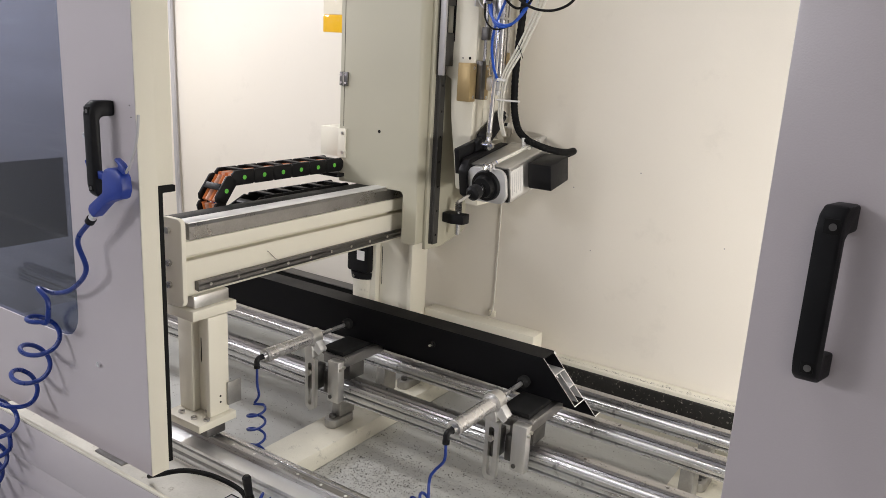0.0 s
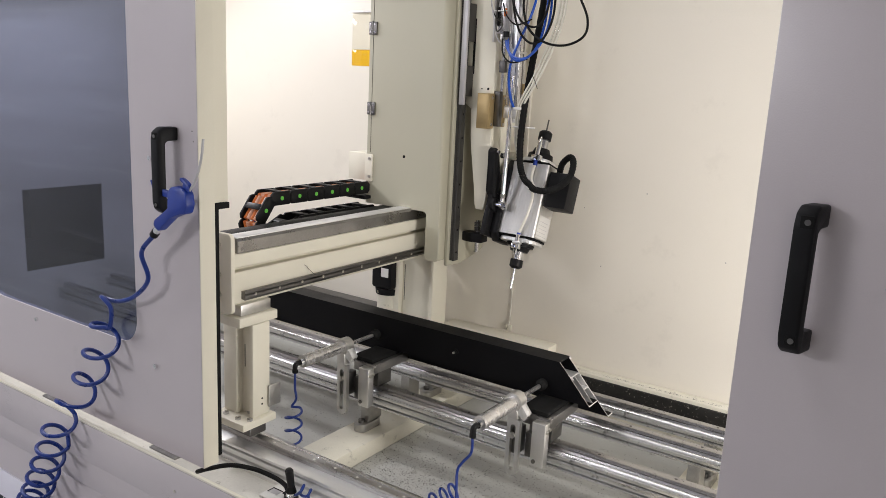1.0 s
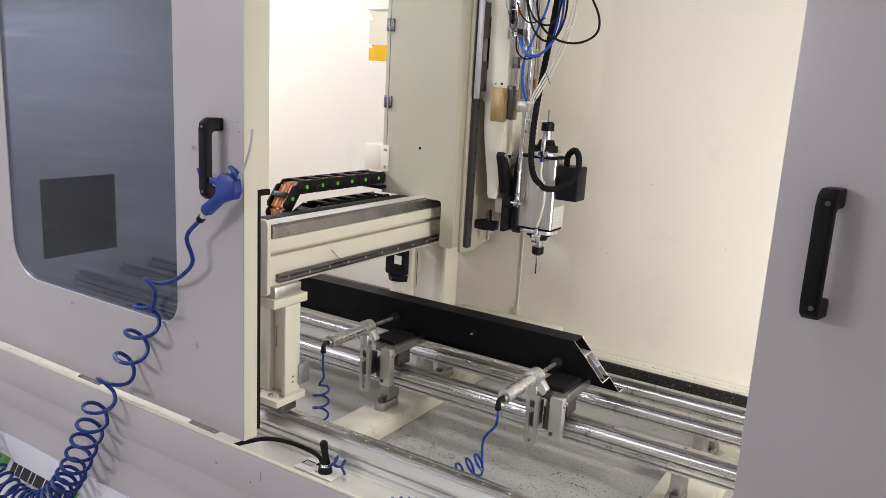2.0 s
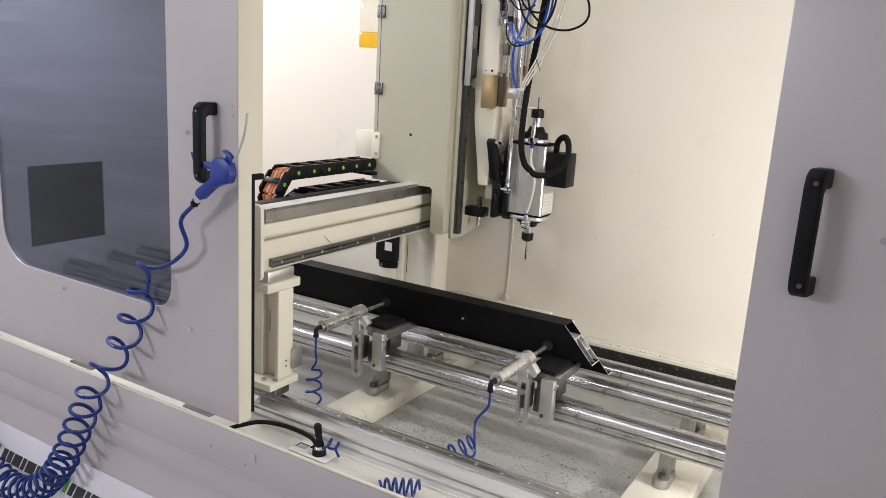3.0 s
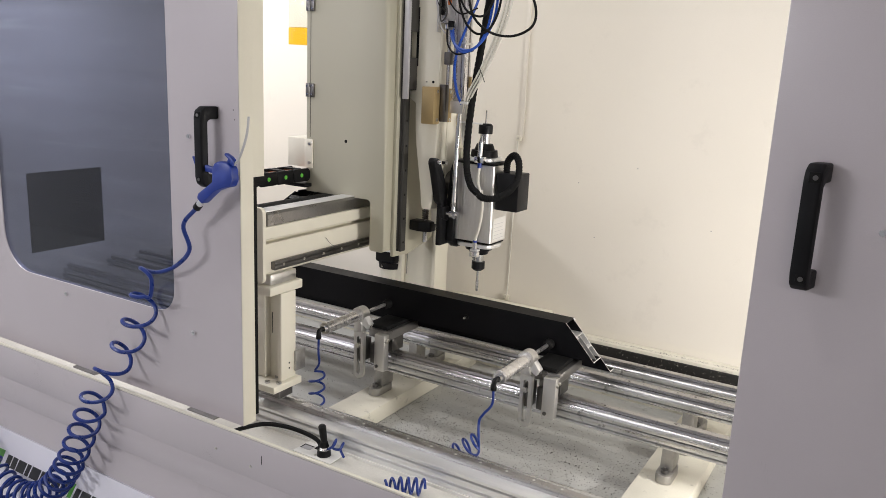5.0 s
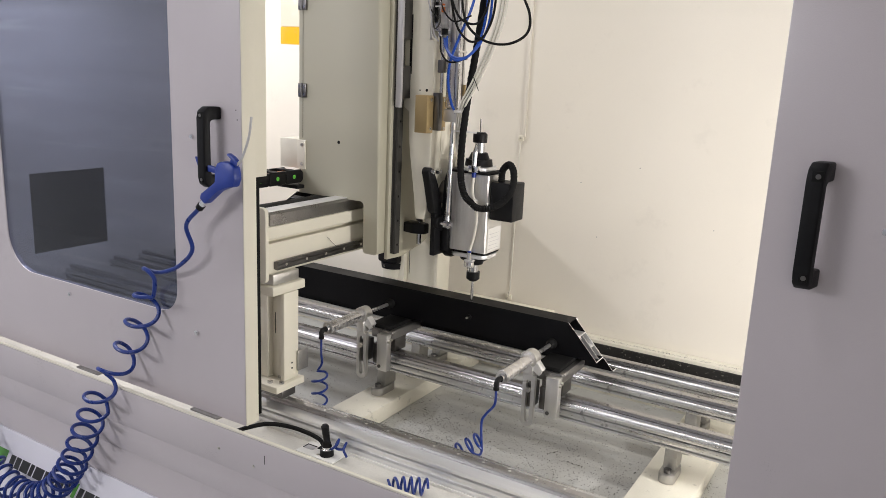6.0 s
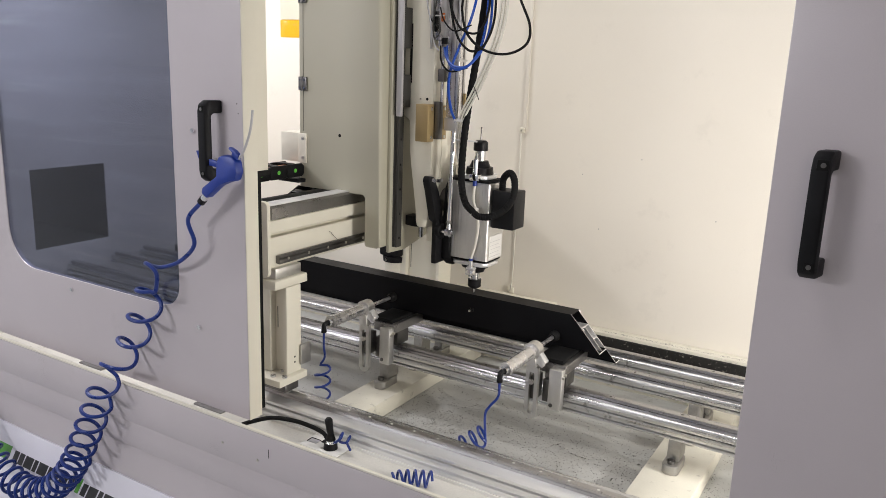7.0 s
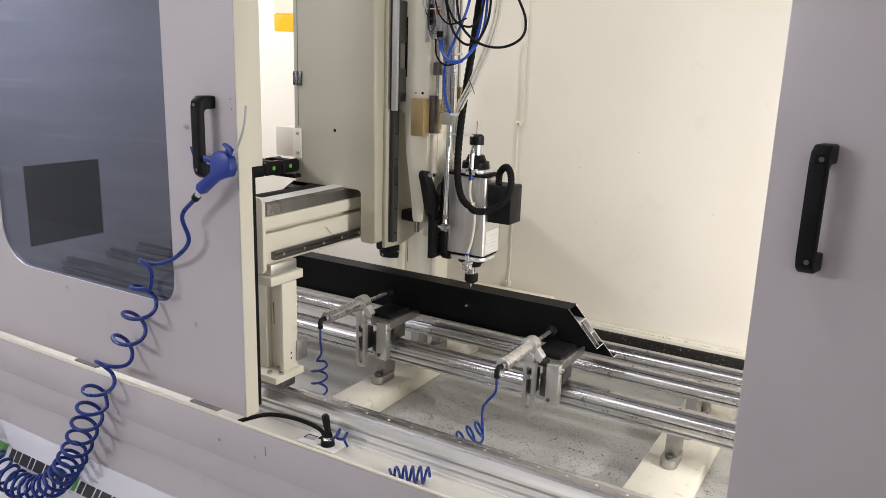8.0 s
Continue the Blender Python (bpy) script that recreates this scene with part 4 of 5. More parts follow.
def milling_head():
    """Head casting that runs up and down, with its cylinders, hoses and the tilting spindle."""
    o = HEAD
    h = thing("milling_head", "cream cast milling head with pneumatic cylinders, hoses and a tilting spindle", "machine head", at=tuple(o))
    def L(p):
        return Vector(p) - o
    def loc(a, b):
        return tuple(L(a)), tuple(L(b))
    # casting: its outline narrows downwards
    out = [(0.038, 2.02), (0.038, 1.575), (0.062, 1.56), (0.066, 1.47), (0.070, 1.43), (0.081, 1.36), (0.093, 1.28), (0.097, 1.235), (0.102, 1.218), (0.134, 1.218), (0.141, 1.25), (0.146, 1.31), (0.149, 1.40), (0.149, 2.02)]
    part("casting", prism(B(), [(p[0] - o.x, p[1] - o.z) for p in out], 1, 1.088 - o.y, 1.150 - o.y, 0.004), CREAM, h, "cream painted head casting")
    part("face_plate", prism(B(), [(p[0] - o.y, p[1] - o.z) for p in ((1.1505, 1.16), (1.27, 1.16), (1.30, 1.22), (1.30, 1.37), (1.275, 1.39), (1.275, 2.02), (1.1505, 2.02))], 0, 0.100 - o.x, 0.1495 - o.x, 0.003), CREAM, h)
    part("rail_shoe", box(B(), *loc((0.0535, 1.0447, 1.60), (0.0660, 1.0876, 1.70)), 0.001), DARKGREY, h)
    part("rail_shoe", box(B(), *loc((0.0535, 1.0447, 1.78), (0.0660, 1.0876, 1.90)), 0.001), DARKGREY, h)
    part("edge_bar", box(B(), *loc((0.0470, 1.0340, 1.572), (0.0670, 1.0445, 2.02)), 0.002), GREYMETAL, h, "grey metal edge bar")
    part("slot", box(B(), *loc((0.0610, 1.0862, 1.675), (0.0690, 1.0885, 1.855))), RUBBER, h)
    part("hole", rod(B(), L((0.128, 1.0872, 1.628)), L((0.128, 1.0885, 1.628)), 0.0045, 12), RUBBER, h)
    part("hole", box(B(), *loc((0.100, 1.0872, 1.626), (0.106, 1.0885, 1.629))), RUBBER, h)
    # gold locking block with its steel slide
    gb = part("locking_block", box(B(), *loc((0.110, 1.050, 1.498), (0.156, 1.0875, 1.614)), 0.003), GOLD, h, "gold anodised locking block")
    gb2 = part("locking_block", box(B(), *loc((0.1505, 1.113, 1.504), (0.170, 1.140, 1.610)), 0.003), GOLD, h, "gold anodised locking block")
    part("locking_slide", box(B(), *loc((0.1505, 1.0895, 1.506), (0.173, 1.1125, 1.622)), 0.002), STEEL_DARK, h, "dark steel slide")
    for z in (1.512, 1.600):
        bolt("screw", L((0.156, 1.072, z)), (1, 0, 0), 0.0055, 0.001, ZINC, gb)
        bolt("screw", L((0.170, 1.127, z)), (1, 0, 0), 0.0055, 0.001, ZINC, gb2)
    # locking cylinder above it
    x, y = 0.172, 1.102
    part("lock_rod", rod(B(), L((x, y, 1.6225)), L((x, y, 1.790)), 0.0055, 14), STEEL, h)
    part("rod_coupling", box(B(), *loc((x - 0.011, y - 0.011, 1.683), (x + 0.011, y + 0.011, 1.722)), 0.003), STEEL_DARK, h)
    lc = part("lock_cylinder", box(B(), *loc((x - 0.024, y - 0.022, 1.805), (x + 0.020, y + 0.022, 1.99)), 0.006), BRIGHT, h, "aluminium pneumatic cylinder")
    part("cylinder_head", rod(B(), L((x, y, 1.788)), L((x, y, 1.8045)), 0.019, 20), CHROME, lc)
    part("sensor_rail", box(B(), *loc((x - 0.030, y - 0.030, 1.78), (x - 0.0245, y - 0.010, 1.96)), 0.001), ALU_CAST, lc)
    part("sensor", box(B(), *loc((x - 0.018, y - 0.028, 1.83), (x - 0.010, y - 0.0225, 1.89)), 0.002), BLACK, lc)
    part("hose_band", box(B(), *loc((x - 0.033, y - 0.0325, 1.875), (x + 0.024, y - 0.0285, 1.879)), 0.001), PAPER, lc)
    part("sensor_tag", box(B(), *loc((x + 0.006, y - 0.0285, 1.86), (x + 0.016, y - 0.0225, 1.885)), 0.001), ORANGE, lc, "orange sensor tag")
    # tilt cylinder body
    x, y = 0.213, 1.122
    tc = part("tilt_cylinder", box(B(), *loc((x - 0.025, y - 0.025, 1.575), (x + 0.021, y + 0.020, 2.02)), 0.008, 3), BRIGHT, h, "aluminium profile pneumatic cylinder")
    for dx in (-0.009, 0.009):
        part("groove", box(B(), *loc((x + dx - 0.0008, y - 0.0257, 1.60), (x + dx + 0.0008, y - 0.0248, 2.02))), STEEL_DARK, tc)
    part("groove", box(B(), *loc((x + 0.0208, y - 0.003, 1.60), (x + 0.0217, y + 0.003, 2.02))), STEEL_DARK, tc)
    part("end_cap", box(B(), *loc((x - 0.027, y - 0.027, 1.535), (x + 0.022, y + 0.022, 1.5745)), 0.004), ALU_CAST, tc)
    part("rod_bush", rod(B(), L((x, y, 1.522)), L((x, y, 1.5345)), 0.013, 18), ALU, tc)
    part("sensor", box(B(), *loc((x + 0.0205, y + 0.004, 1.615), (x + 0.029, y + 0.012, 1.65)), 0.001), GOLD, tc, "brass coloured sensor")
    part("cylinder_joint", box(B(), *loc((x - 0.0262, y - 0.0262, 1.745), (x + 0.0222, y + 0.0215, 1.752)), 0.001), ALU_CAST, tc)
    # push-in elbows and tubes
    for p in ((0.190, 1.078, 1.795), (0.208, 1.08, 1.945), (0.240, 1.098, 1.955)):
        e = part("elbow", rod(B(), L(p), L((p[0], p[1], p[2] + 0.018)), 0.010, 14), BLACK, h, "black push-in elbow")
        part("elbow_stem", rod(B(), L((p[0], p[1], p[2] + 0.010)), L((p[0] - 0.004, p[1] + 0.026, p[2] + 0.010)), 0.008, 12), CHROME, e)
        part("elbow_collar", rod(B(), L((p[0], p[1], p[2] - 0.008)), L((p[0], p[1], p[2] - 0.0003)), 0.0085, 14), STEEL_DARK, e)
    def line(name, pts, r, mat, label="", per=8, ridge=0.0, seg=8):
        return part(name, tube(B(), smooth_path([L(p) for p in pts], per), r, seg, ridge), mat, h, label)
    line("air_tube", [(0.190, 1.078, 1.787), (0.205, 1.068, 1.755), (0.238, 1.060, 1.730), (0.282, 1.068, 1.735), (0.318, 1.09, 1.79), (0.328, 1.11, 1.87), (0.315, 1.13, 2.02)], 0.0042, BLUETUBE, "blue air tube")
    line("air_tube", [(0.196, 1.080, 1.790), (0.212, 1.066, 1.745), (0.246, 1.060, 1.722), (0.290, 1.070, 1.742), (0.312, 1.09, 1.80), (0.316, 1.11, 1.90), (0.300, 1.13, 2.02)], 0.0042, BLUETUBE, "blue air tube")
    line("air_tube", [(0.236, 1.085, 1.565), (0.222, 1.078, 1.60), (0.212, 1.074, 1.66), (0.222, 1.066, 1.72), (0.252, 1.062, 1.79), (0.284, 1.075, 1.88), (0.296, 1.11, 2.02)], 0.0042, BLUETUBE, "blue air tube")
    line("air_tube", [(0.208, 1.08, 1.937), (0.222, 1.064, 1.89), (0.262, 1.052, 1.838), (0.312, 1.065, 1.83), (0.325, 1.10, 1.90), (0.312, 1.12, 2.02)], 0.0034, RUBBER, "thin black tube")
    line("air_tube", [(0.240, 1.098, 1.947), (0.246, 1.080, 1.89), (0.280, 1.058, 1.822), (0.350, 1.04, 1.778), (0.425, 1.035, 1.770), (0.480, 1.04, 1.798), (0.482, 1.05, 1.850), (0.440, 1.065, 1.925), (0.400, 1.08, 2.02)], 0.0038, RUBBER, "thin black tube in a wide loop")
    line("air_tube", [(0.205, 1.075, 1.925), (0.232, 1.058, 1.85), (0.262, 1.050, 1.80), (0.300, 1.055, 1.775), (0.335, 1.07, 1.80), (0.345, 1.10, 1.88), (0.330, 1.12, 2.02)], 0.0036, RUBBER, "thin black tube")
    line("sensor_cable", [(0.178, 1.075, 1.79), (0.190, 1.064, 1.742), (0.225, 1.06, 1.715), (0.275, 1.075, 1.728)], 0.0028, RUBBER)
    line("sensor_cable", [(0.168, 1.078, 1.84), (0.146, 1.064, 1.87), (0.136, 1.062, 1.92), (0.150, 1.068, 1.965), (0.185, 1.074, 1.97), (0.222, 1.06, 1.93)], 0.0022, DARKGREY)
    line("sensor_cable", [(0.172, 1.072, 1.87), (0.186, 1.056, 1.83), (0.168, 1.054, 1.812), (0.156, 1.066, 1.86), (0.162, 1.076, 1.94)], 0.0022, DARKGREY)
    line("sensor_cable", [(0.150, 1.07, 2.02), (0.132, 1.060, 1.95), (0.145, 1.058, 1.88), (0.162, 1.062, 1.80), (0.178, 1.066, 1.775)], 0.0022, GREYMETAL)
    line("sensor_cable", [(0.176, 1.070, 1.90), (0.200, 1.056, 1.86), (0.240, 1.052, 1.832), (0.285, 1.07, 1.85)], 0.0024, RUBBER)
    for i, dx in enumerate((-0.011, -0.0055, 0.0, 0.0055, 0.011)):
        line("clear_tube", [(0.358 + dx, 1.115, 2.02), (0.374 + dx, 1.10, 1.90), (0.358 + dx, 1.085, 1.79), (0.308 + dx, 1.080, 1.67), (0.256 + dx * 0.8, 1.085, 1.575), (0.242 + dx * 0.6, 1.100, 1.48), (0.240 + dx * 0.4, 1.112, 1.44), (0.246 + dx * 0.4, 1.125, 1.40)], 0.0034, (YELLOWED, CLEARTUBE, YELLOWED, CLEARTUBE, YELLOWED)[i], "milky coolant tube")
    part("cable_tie", box(B(), *loc((0.234, 1.076, 1.566), (0.262, 1.094, 1.574)), 0.001), PAPER, h)
    part("cable_tie", box(B(), *loc((0.230, 1.086, 1.508), (0.312, 1.090, 1.513)), 0.001), PAPER, h)
    part("cable_tie", tube(B(), [L(p) for p in ((0.296, 1.074, 1.680), (0.311, 1.068, 1.660), (0.324, 1.064, 1.636))], 0.0012, 6), RUBBER, h)
    for z in (1.46, 1.50, 1.56):
        bolt("screw", L((0.1495, 1.262, z)), (1, 0, 0), 0.006, 0.004, STEEL_DARK, h)
    part("stop_knob", rod(B(), L((0.1495, 1.235, 1.395)), L((0.168, 1.235, 1.395)), 0.020, 20), CREAM, h)
    part("pivot_boss", rod(B(), L((0.1498, PIVOT.y, PIVOT.z)), L((0.1785, PIVOT.y, PIVOT.z)), 0.040, 28), STEEL_DARK, h)
    return h


head = milling_head()


def tilting_spindle(h):
    """Spindle on its black swivel bracket; origin in the tilt axis, tool hanging down."""
    q = PIVOT
    sx = 0.272
    def L(p):
        return Vector(p) - q
    def loc(a, b):
        return tuple(L(a)), tuple(L(b))
    # swivel bracket with its arm
    bm = prism(B(), [(p[0] - q.y, p[1] - q.z) for p in ((1.150, 1.095), (1.225, 1.095), (1.245, 1.12), (1.245, 1.36), (1.215, 1.385), (1.150, 1.385), (1.128, 1.35), (1.118, 1.20), (1.118, 1.12))], 0, 0.1795 - q.x, 0.2085 - q.x, 0.004)
    s = part("spindle", bm, BLACK, h, "tilting milling spindle on a black swivel bracket")
    s.matrix_basis = Matrix.Translation(q - HEAD)
    arm = B()
    prism(arm, [(p[0] - q.y, p[1] - q.z) for p in ((1.075, 1.25), (1.118, 1.225), (1.118, 1.285), (1.090, 1.345), (1.062, 1.392), (1.040, 1.396), (1.030, 1.382), (1.045, 1.345))], 0, 0.153 - q.x, 0.182 - q.x, 0.006)
    part("swivel_block", box(B(), *loc((0.1610, 1.085, 1.105), (0.1793, 1.165, 1.255)), 0.004), BLACK, s)
    part("stop_arm", arm, BLACK, s, "black stop arm")
    part("arm_bolt", rod(B(), L((0.152, 1.048, 1.382)), L((0.190, 1.048, 1.382)), 0.007, 14), STEEL, s)
    part("arm_nut", rod(B(), L((0.183, 1.078, 1.380)), L((0.195, 1.078, 1.380)), 0.010, 6), CHROME, s)
    lug = B()
    prism(lug, [(p[0] - q.y, p[1] - q.z) for p in ((1.118, 1.185), (1.118, 1.237), (1.085, 1.232), (1.078, 1.215), (1.085, 1.197))], 0, 0.172 - q.x, 0.190 - q.x, 0.004)
    part("lug", lug, BLACK, s)
    part("lug_pin", rod(B(), L((0.1905, 1.098, 1.214)), L((0.232, 1.098, 1.214)), 0.0065, 16), CHROME, s)
    # motor body with fins
    w = 0.068
    body = B()
    y0, y1 = 1.187 - 0.055, 1.187 + 0.055
    pts = []
    n = 12
    for i in range(n):
        a = sx - w + 0.006 + (2 * w - 0.012) * i / n
        b = (2 * w - 0.012) / n
        pts += [(a, y0), (a + b * 0.62, y0), (a + b * 0.66, y0 + 0.00012), (a + b * 0.96, y0 + 0.00012)]
    pts += [(sx + w - 0.004, y0), (sx + w, y0 + 0.004)]
    pts += [(sx + w, y1 - 0.004), (sx + w - 0.004, y1), (sx - w + 0.004, y1), (sx - w, y1 - 0.004), (sx - w, y0 + 0.004), (sx - w + 0.004, y0)]
    prism(body, [(p[0] - q.x, p[1] - q.y) for p in pts], 2, 1.128 - q.z, 1.377 - q.z)
    part("motor_body", body, ALU_CAST, s, "brushed aluminium finned spindle motor")
    for z0, z1 in ((1.1195, 1.1275), (1.3775, 1.3855)):
        part("seal_plate", box(B(), *loc((sx - w + 0.004, y0 + 0.004, z0), (sx + w - 0.004, y1 - 0.004, z1)), 0.003), RUBBER, s)
    c = 1.187
    lower = prism(B(), [(p[0] - q.x, p[1] - q.y) for p in rounded(sx - 0.066, c - 0.054, sx + 0.066, c + 0.054, 0.030)], 2, 1.106 - q.z, 1.119 - q.z, 0.002)
    part("flange", lower, ALU, s, "bright aluminium flange")
    upper = prism(B(), [(p[0] - q.x, p[1] - q.y) for p in rounded(sx - 0.052, c - 0.052, sx + 0.052, c + 0.052, 0.036)], 2, 1.386 - q.z, 1.399 - q.z, 0.002)
    part("flange", upper, ALU, s, "bright aluminium flange")
    nose = B()
    rod(nose, L((sx, c, 1.1055)), L((sx, c, 1.094)), 0.048, 30, 0.045)
    rod(nose, L((sx, c, 1.0938)), L((sx, c, 1.078)), 0.036, 30, 0.030)
    part("nose", nose, BLACK, s, "black spindle nose")
    part("spindle_shaft", rod(B(), L((sx, c, 1.0778)), L((sx, c, 1.050)), 0.0165, 22), STEEL, s)
    nut = rod(B(), L((sx, c, 1.050)), L((sx, c, 1.026)), 0.022, 22)
    rod(nut, L((sx, c, 1.026)), L((sx, c, 1.019)), 0.022, 22, 0.013)
    part("collet_nut", nut, BLACK, s, "black collet nut")
    bit = rod(B(), L((sx, c, 1.0188)), L((sx, c, 0.985)), 0.0042, 14)
    rod(bit, L((sx, c, 0.985)), L((sx, c, 0.948)), 0.0055, 14, 0.0045)
    part("milling_cutter", bit, STEEL, s, "steel milling cutter")
    back = B()
    rod(back, L((sx, c, 1.3995)), L((sx, c, 1.421)), 0.045, 30, 0.042)
    rod(back, L((sx, c, 1.421)), L((sx, c, 1.441)), 0.034, 30, 0.026)
    part("nose", back, BLACK, s, "black spindle nose")
    part("spindle_shaft", rod(B(), L((sx, c, 1.4412)), L((sx, c, 1.473)), 0.0165, 22), STEEL, s)
    nut = rod(B(), L((sx, c, 1.473)), L((sx, c, 1.499)), 0.023, 22)
    rod(nut, L((sx, c, 1.499)), L((sx, c, 1.505)), 0.023, 22, 0.017)
    part("collet_nut", nut, BLACK, s, "black collet nut")
    part("drill", rod(B(), L((sx, c, 1.5052)), L((sx, c, 1.547)), 0.0026, 10), STEEL_DARK, s, "thin drill")
    # coolant nozzles on the two flanges
    part("nozzle_block", box(B(), *loc((sx + 0.004, y0 - 0.018, 1.098), (sx + 0.032, y0 + 0.003, 1.1055)), 0.002), ALU, s)
    part("nozzle_block", box(B(), *loc((sx + 0.004, y0 - 0.020, 1.080), (sx + 0.032, y0 - 0.0005, 1.0975)), 0.002), CHROME, s)
    part("nozzle", rod(B(), L((sx + 0.018, y0 - 0.010, 1.080)), L((sx + 0.018, y0 - 0.006, 1.066)), 0.007, 12, 0.003), CHROME, s)
    part("fitting", rod(B(), L((sx + 0.018, y0 - 0.010, 1.106)), L((sx + 0.018, y0 - 0.010, 1.128)), 0.0075, 14), CHROME, s)
    part("release_ring", rod(B(), L((sx + 0.018, y0 - 0.010, 1.128)), L((sx + 0.018, y0 - 0.010, 1.134)), 0.0065, 12), BLUE, s)
    part("nozzle_block", box(B(), *loc((sx, y0 - 0.014, 1.385), (sx + 0.034, y0 + 0.008, 1.405)), 0.002), CHROME, s)
    part("nozzle", rod(B(), L((sx + 0.017, y0 - 0.006, 1.4052)), L((sx + 0.017, y0 - 0.004, 1.450)), 0.008, 14), CHROME, s)
    part("nozzle", rod(B(), L((sx + 0.017, y0 - 0.004, 1.4502)), L((sx + 0.017, y0 - 0.002, 1.470)), 0.008, 14, 0.002), CHROME, s)
    part("release_ring", rod(B(), L((sx + 0.017, y0 - 0.006, 1.3685)), L((sx + 0.017, y0 - 0.006, 1.384)), 0.0065, 12), BLUE, s)
    def line(name, pts, r, mat, label="", ridge=0.0, per=8, seg=10):
        return part(name, tube(B(), smooth_path([L(p) for p in pts], per), r, seg, ridge), mat, s, label)
    line("coolant_tube", [(sx + 0.017, y0 - 0.006, 1.368), (sx + 0.018, y0 - 0.012, 1.345), (sx + 0.026, y0 - 0.022, 1.315), (sx + 0.044, y0 - 0.024, 1.285), (sx + 0.056, y0 - 0.020, 1.275)], 0.0050, YELLOWED, "milky coolant tube")
    line("coolant_tube", [(sx + 0.036, y0 - 0.022, 1.290), (sx + 0.044, y0 - 0.022, 1.25), (sx + 0.036, y0 - 0.018, 1.19), (sx + 0.018, y0 - 0.010, 1.134)], 0.0050, YELLOWED, "milky coolant tube")
    part("cable_tie", box(B(), *loc((sx + 0.026, y0 - 0.050, 1.278), (sx + 0.040, y0 - 0.012, 1.302)), 0.002), PAPER, s)
    cb = part("terminal_box", box(B(), *loc((sx + w + 0.0005, c - 0.040, 1.238), (sx + w + 0.080, c + 0.040, 1.358)), 0.004), BLACK, s, "black terminal box")
    part("rating_plate", box(B(), *loc((sx + w + 0.0003, y0 + 0.012, 1.132), (sx + w + 0.0012, y1 - 0.012, 1.208))), PAPER, s, "white rating plate with small print")
    for i in range(5):
        part("print_line", box(B(), *loc((sx + w + 0.0013, y0 + 0.018, 1.140 + 0.012 * i), (sx + w + 0.0017, y1 - (0.03 if i % 2 else 0.022), 1.1412 + 0.012 * i))), GREYMETAL, s)
    line("cable_hose", [(sx + w + 0.020, c - 0.008, 1.358), (sx + w + 0.026, c - 0.014, 1.395), (sx + w + 0.054, c - 0.028, 1.416), (sx + w + 0.078, c - 0.044, 1.396), (sx + w + 0.082, c - 0.054, 1.348), (sx + w + 0.062, c - 0.066, 1.308), (sx + w + 0.026, c - 0.082, 1.284), (sx + w - 0.010, c - 0.094, 1.280), (sx + 0.036, c - 0.098, 1.290)], 0.0100, RUBBER, "black corrugated cable hose", 0.0014, 10, 12)
    return s


spindle = tilting_spindle(head)
# hose that hangs from above down to the spindle
HANG = Vector((0.308, 1.089, 1.292))
hang_line = smooth_path([HANG, (0.286, 1.082, 1.315), (0.272, 1.078, 1.36), (0.266, 1.080, 1.43), (0.268, 1.088, 1.54), (0.276, 1.10, 1.66), (0.288, 1.115, 1.80), (0.31, 1.13, 2.05)], 14)
cable = part("cable_hose", tube(B(), [p - HANG for p in hang_line], 0.0102, 12, 0.0013), RUBBER, head, "black corrugated cable hose")
cable.matrix_basis = Matrix.Translation(HANG - HEAD)
# piston rod of the tilt cylinder with its rod eye
ROD_TOP = Vector((0.216, 1.122, 1.65))
bm = rod(B(), (0, 0, -0.01), (0, 0, -0.40), 0.0080, 16)
tilt_rod = part("tilt_rod", bm, CHROME, head, "chrome piston rod with a rod eye")
tilt_rod.matrix_basis = Matrix.Translation(ROD_TOP - HEAD)
part("rod_nut", rod(B(), (0, 0, -0.40), (0, 0, -0.413), 0.009, 6), ZINC, tilt_rod)
part("rod_eye_shank", rod(B(), (0, 0, -0.413), (0, 0, -0.428), 0.0075, 14, 0.009), STEEL, tilt_rod)
bm = rod(B(), (-0.0065, 0, -0.4385), (0.0065, 0, -0.4385), 0.0155, 24)
part("rod_eye", bm, STEEL, tilt_rod, "steel rod eye")
part("rod_eye_bolt", rod(B(), (0.0068, 0, -0.4385), (0.018, 0, -0.4385), 0.0085, 6), CHROME, tilt_rod)

# ---- cable chain ----
CHAIN = Vector((-0.33, 0.57, 1.258))
PITCH, RADIUS, RUN = 0.078, 0.085, 12


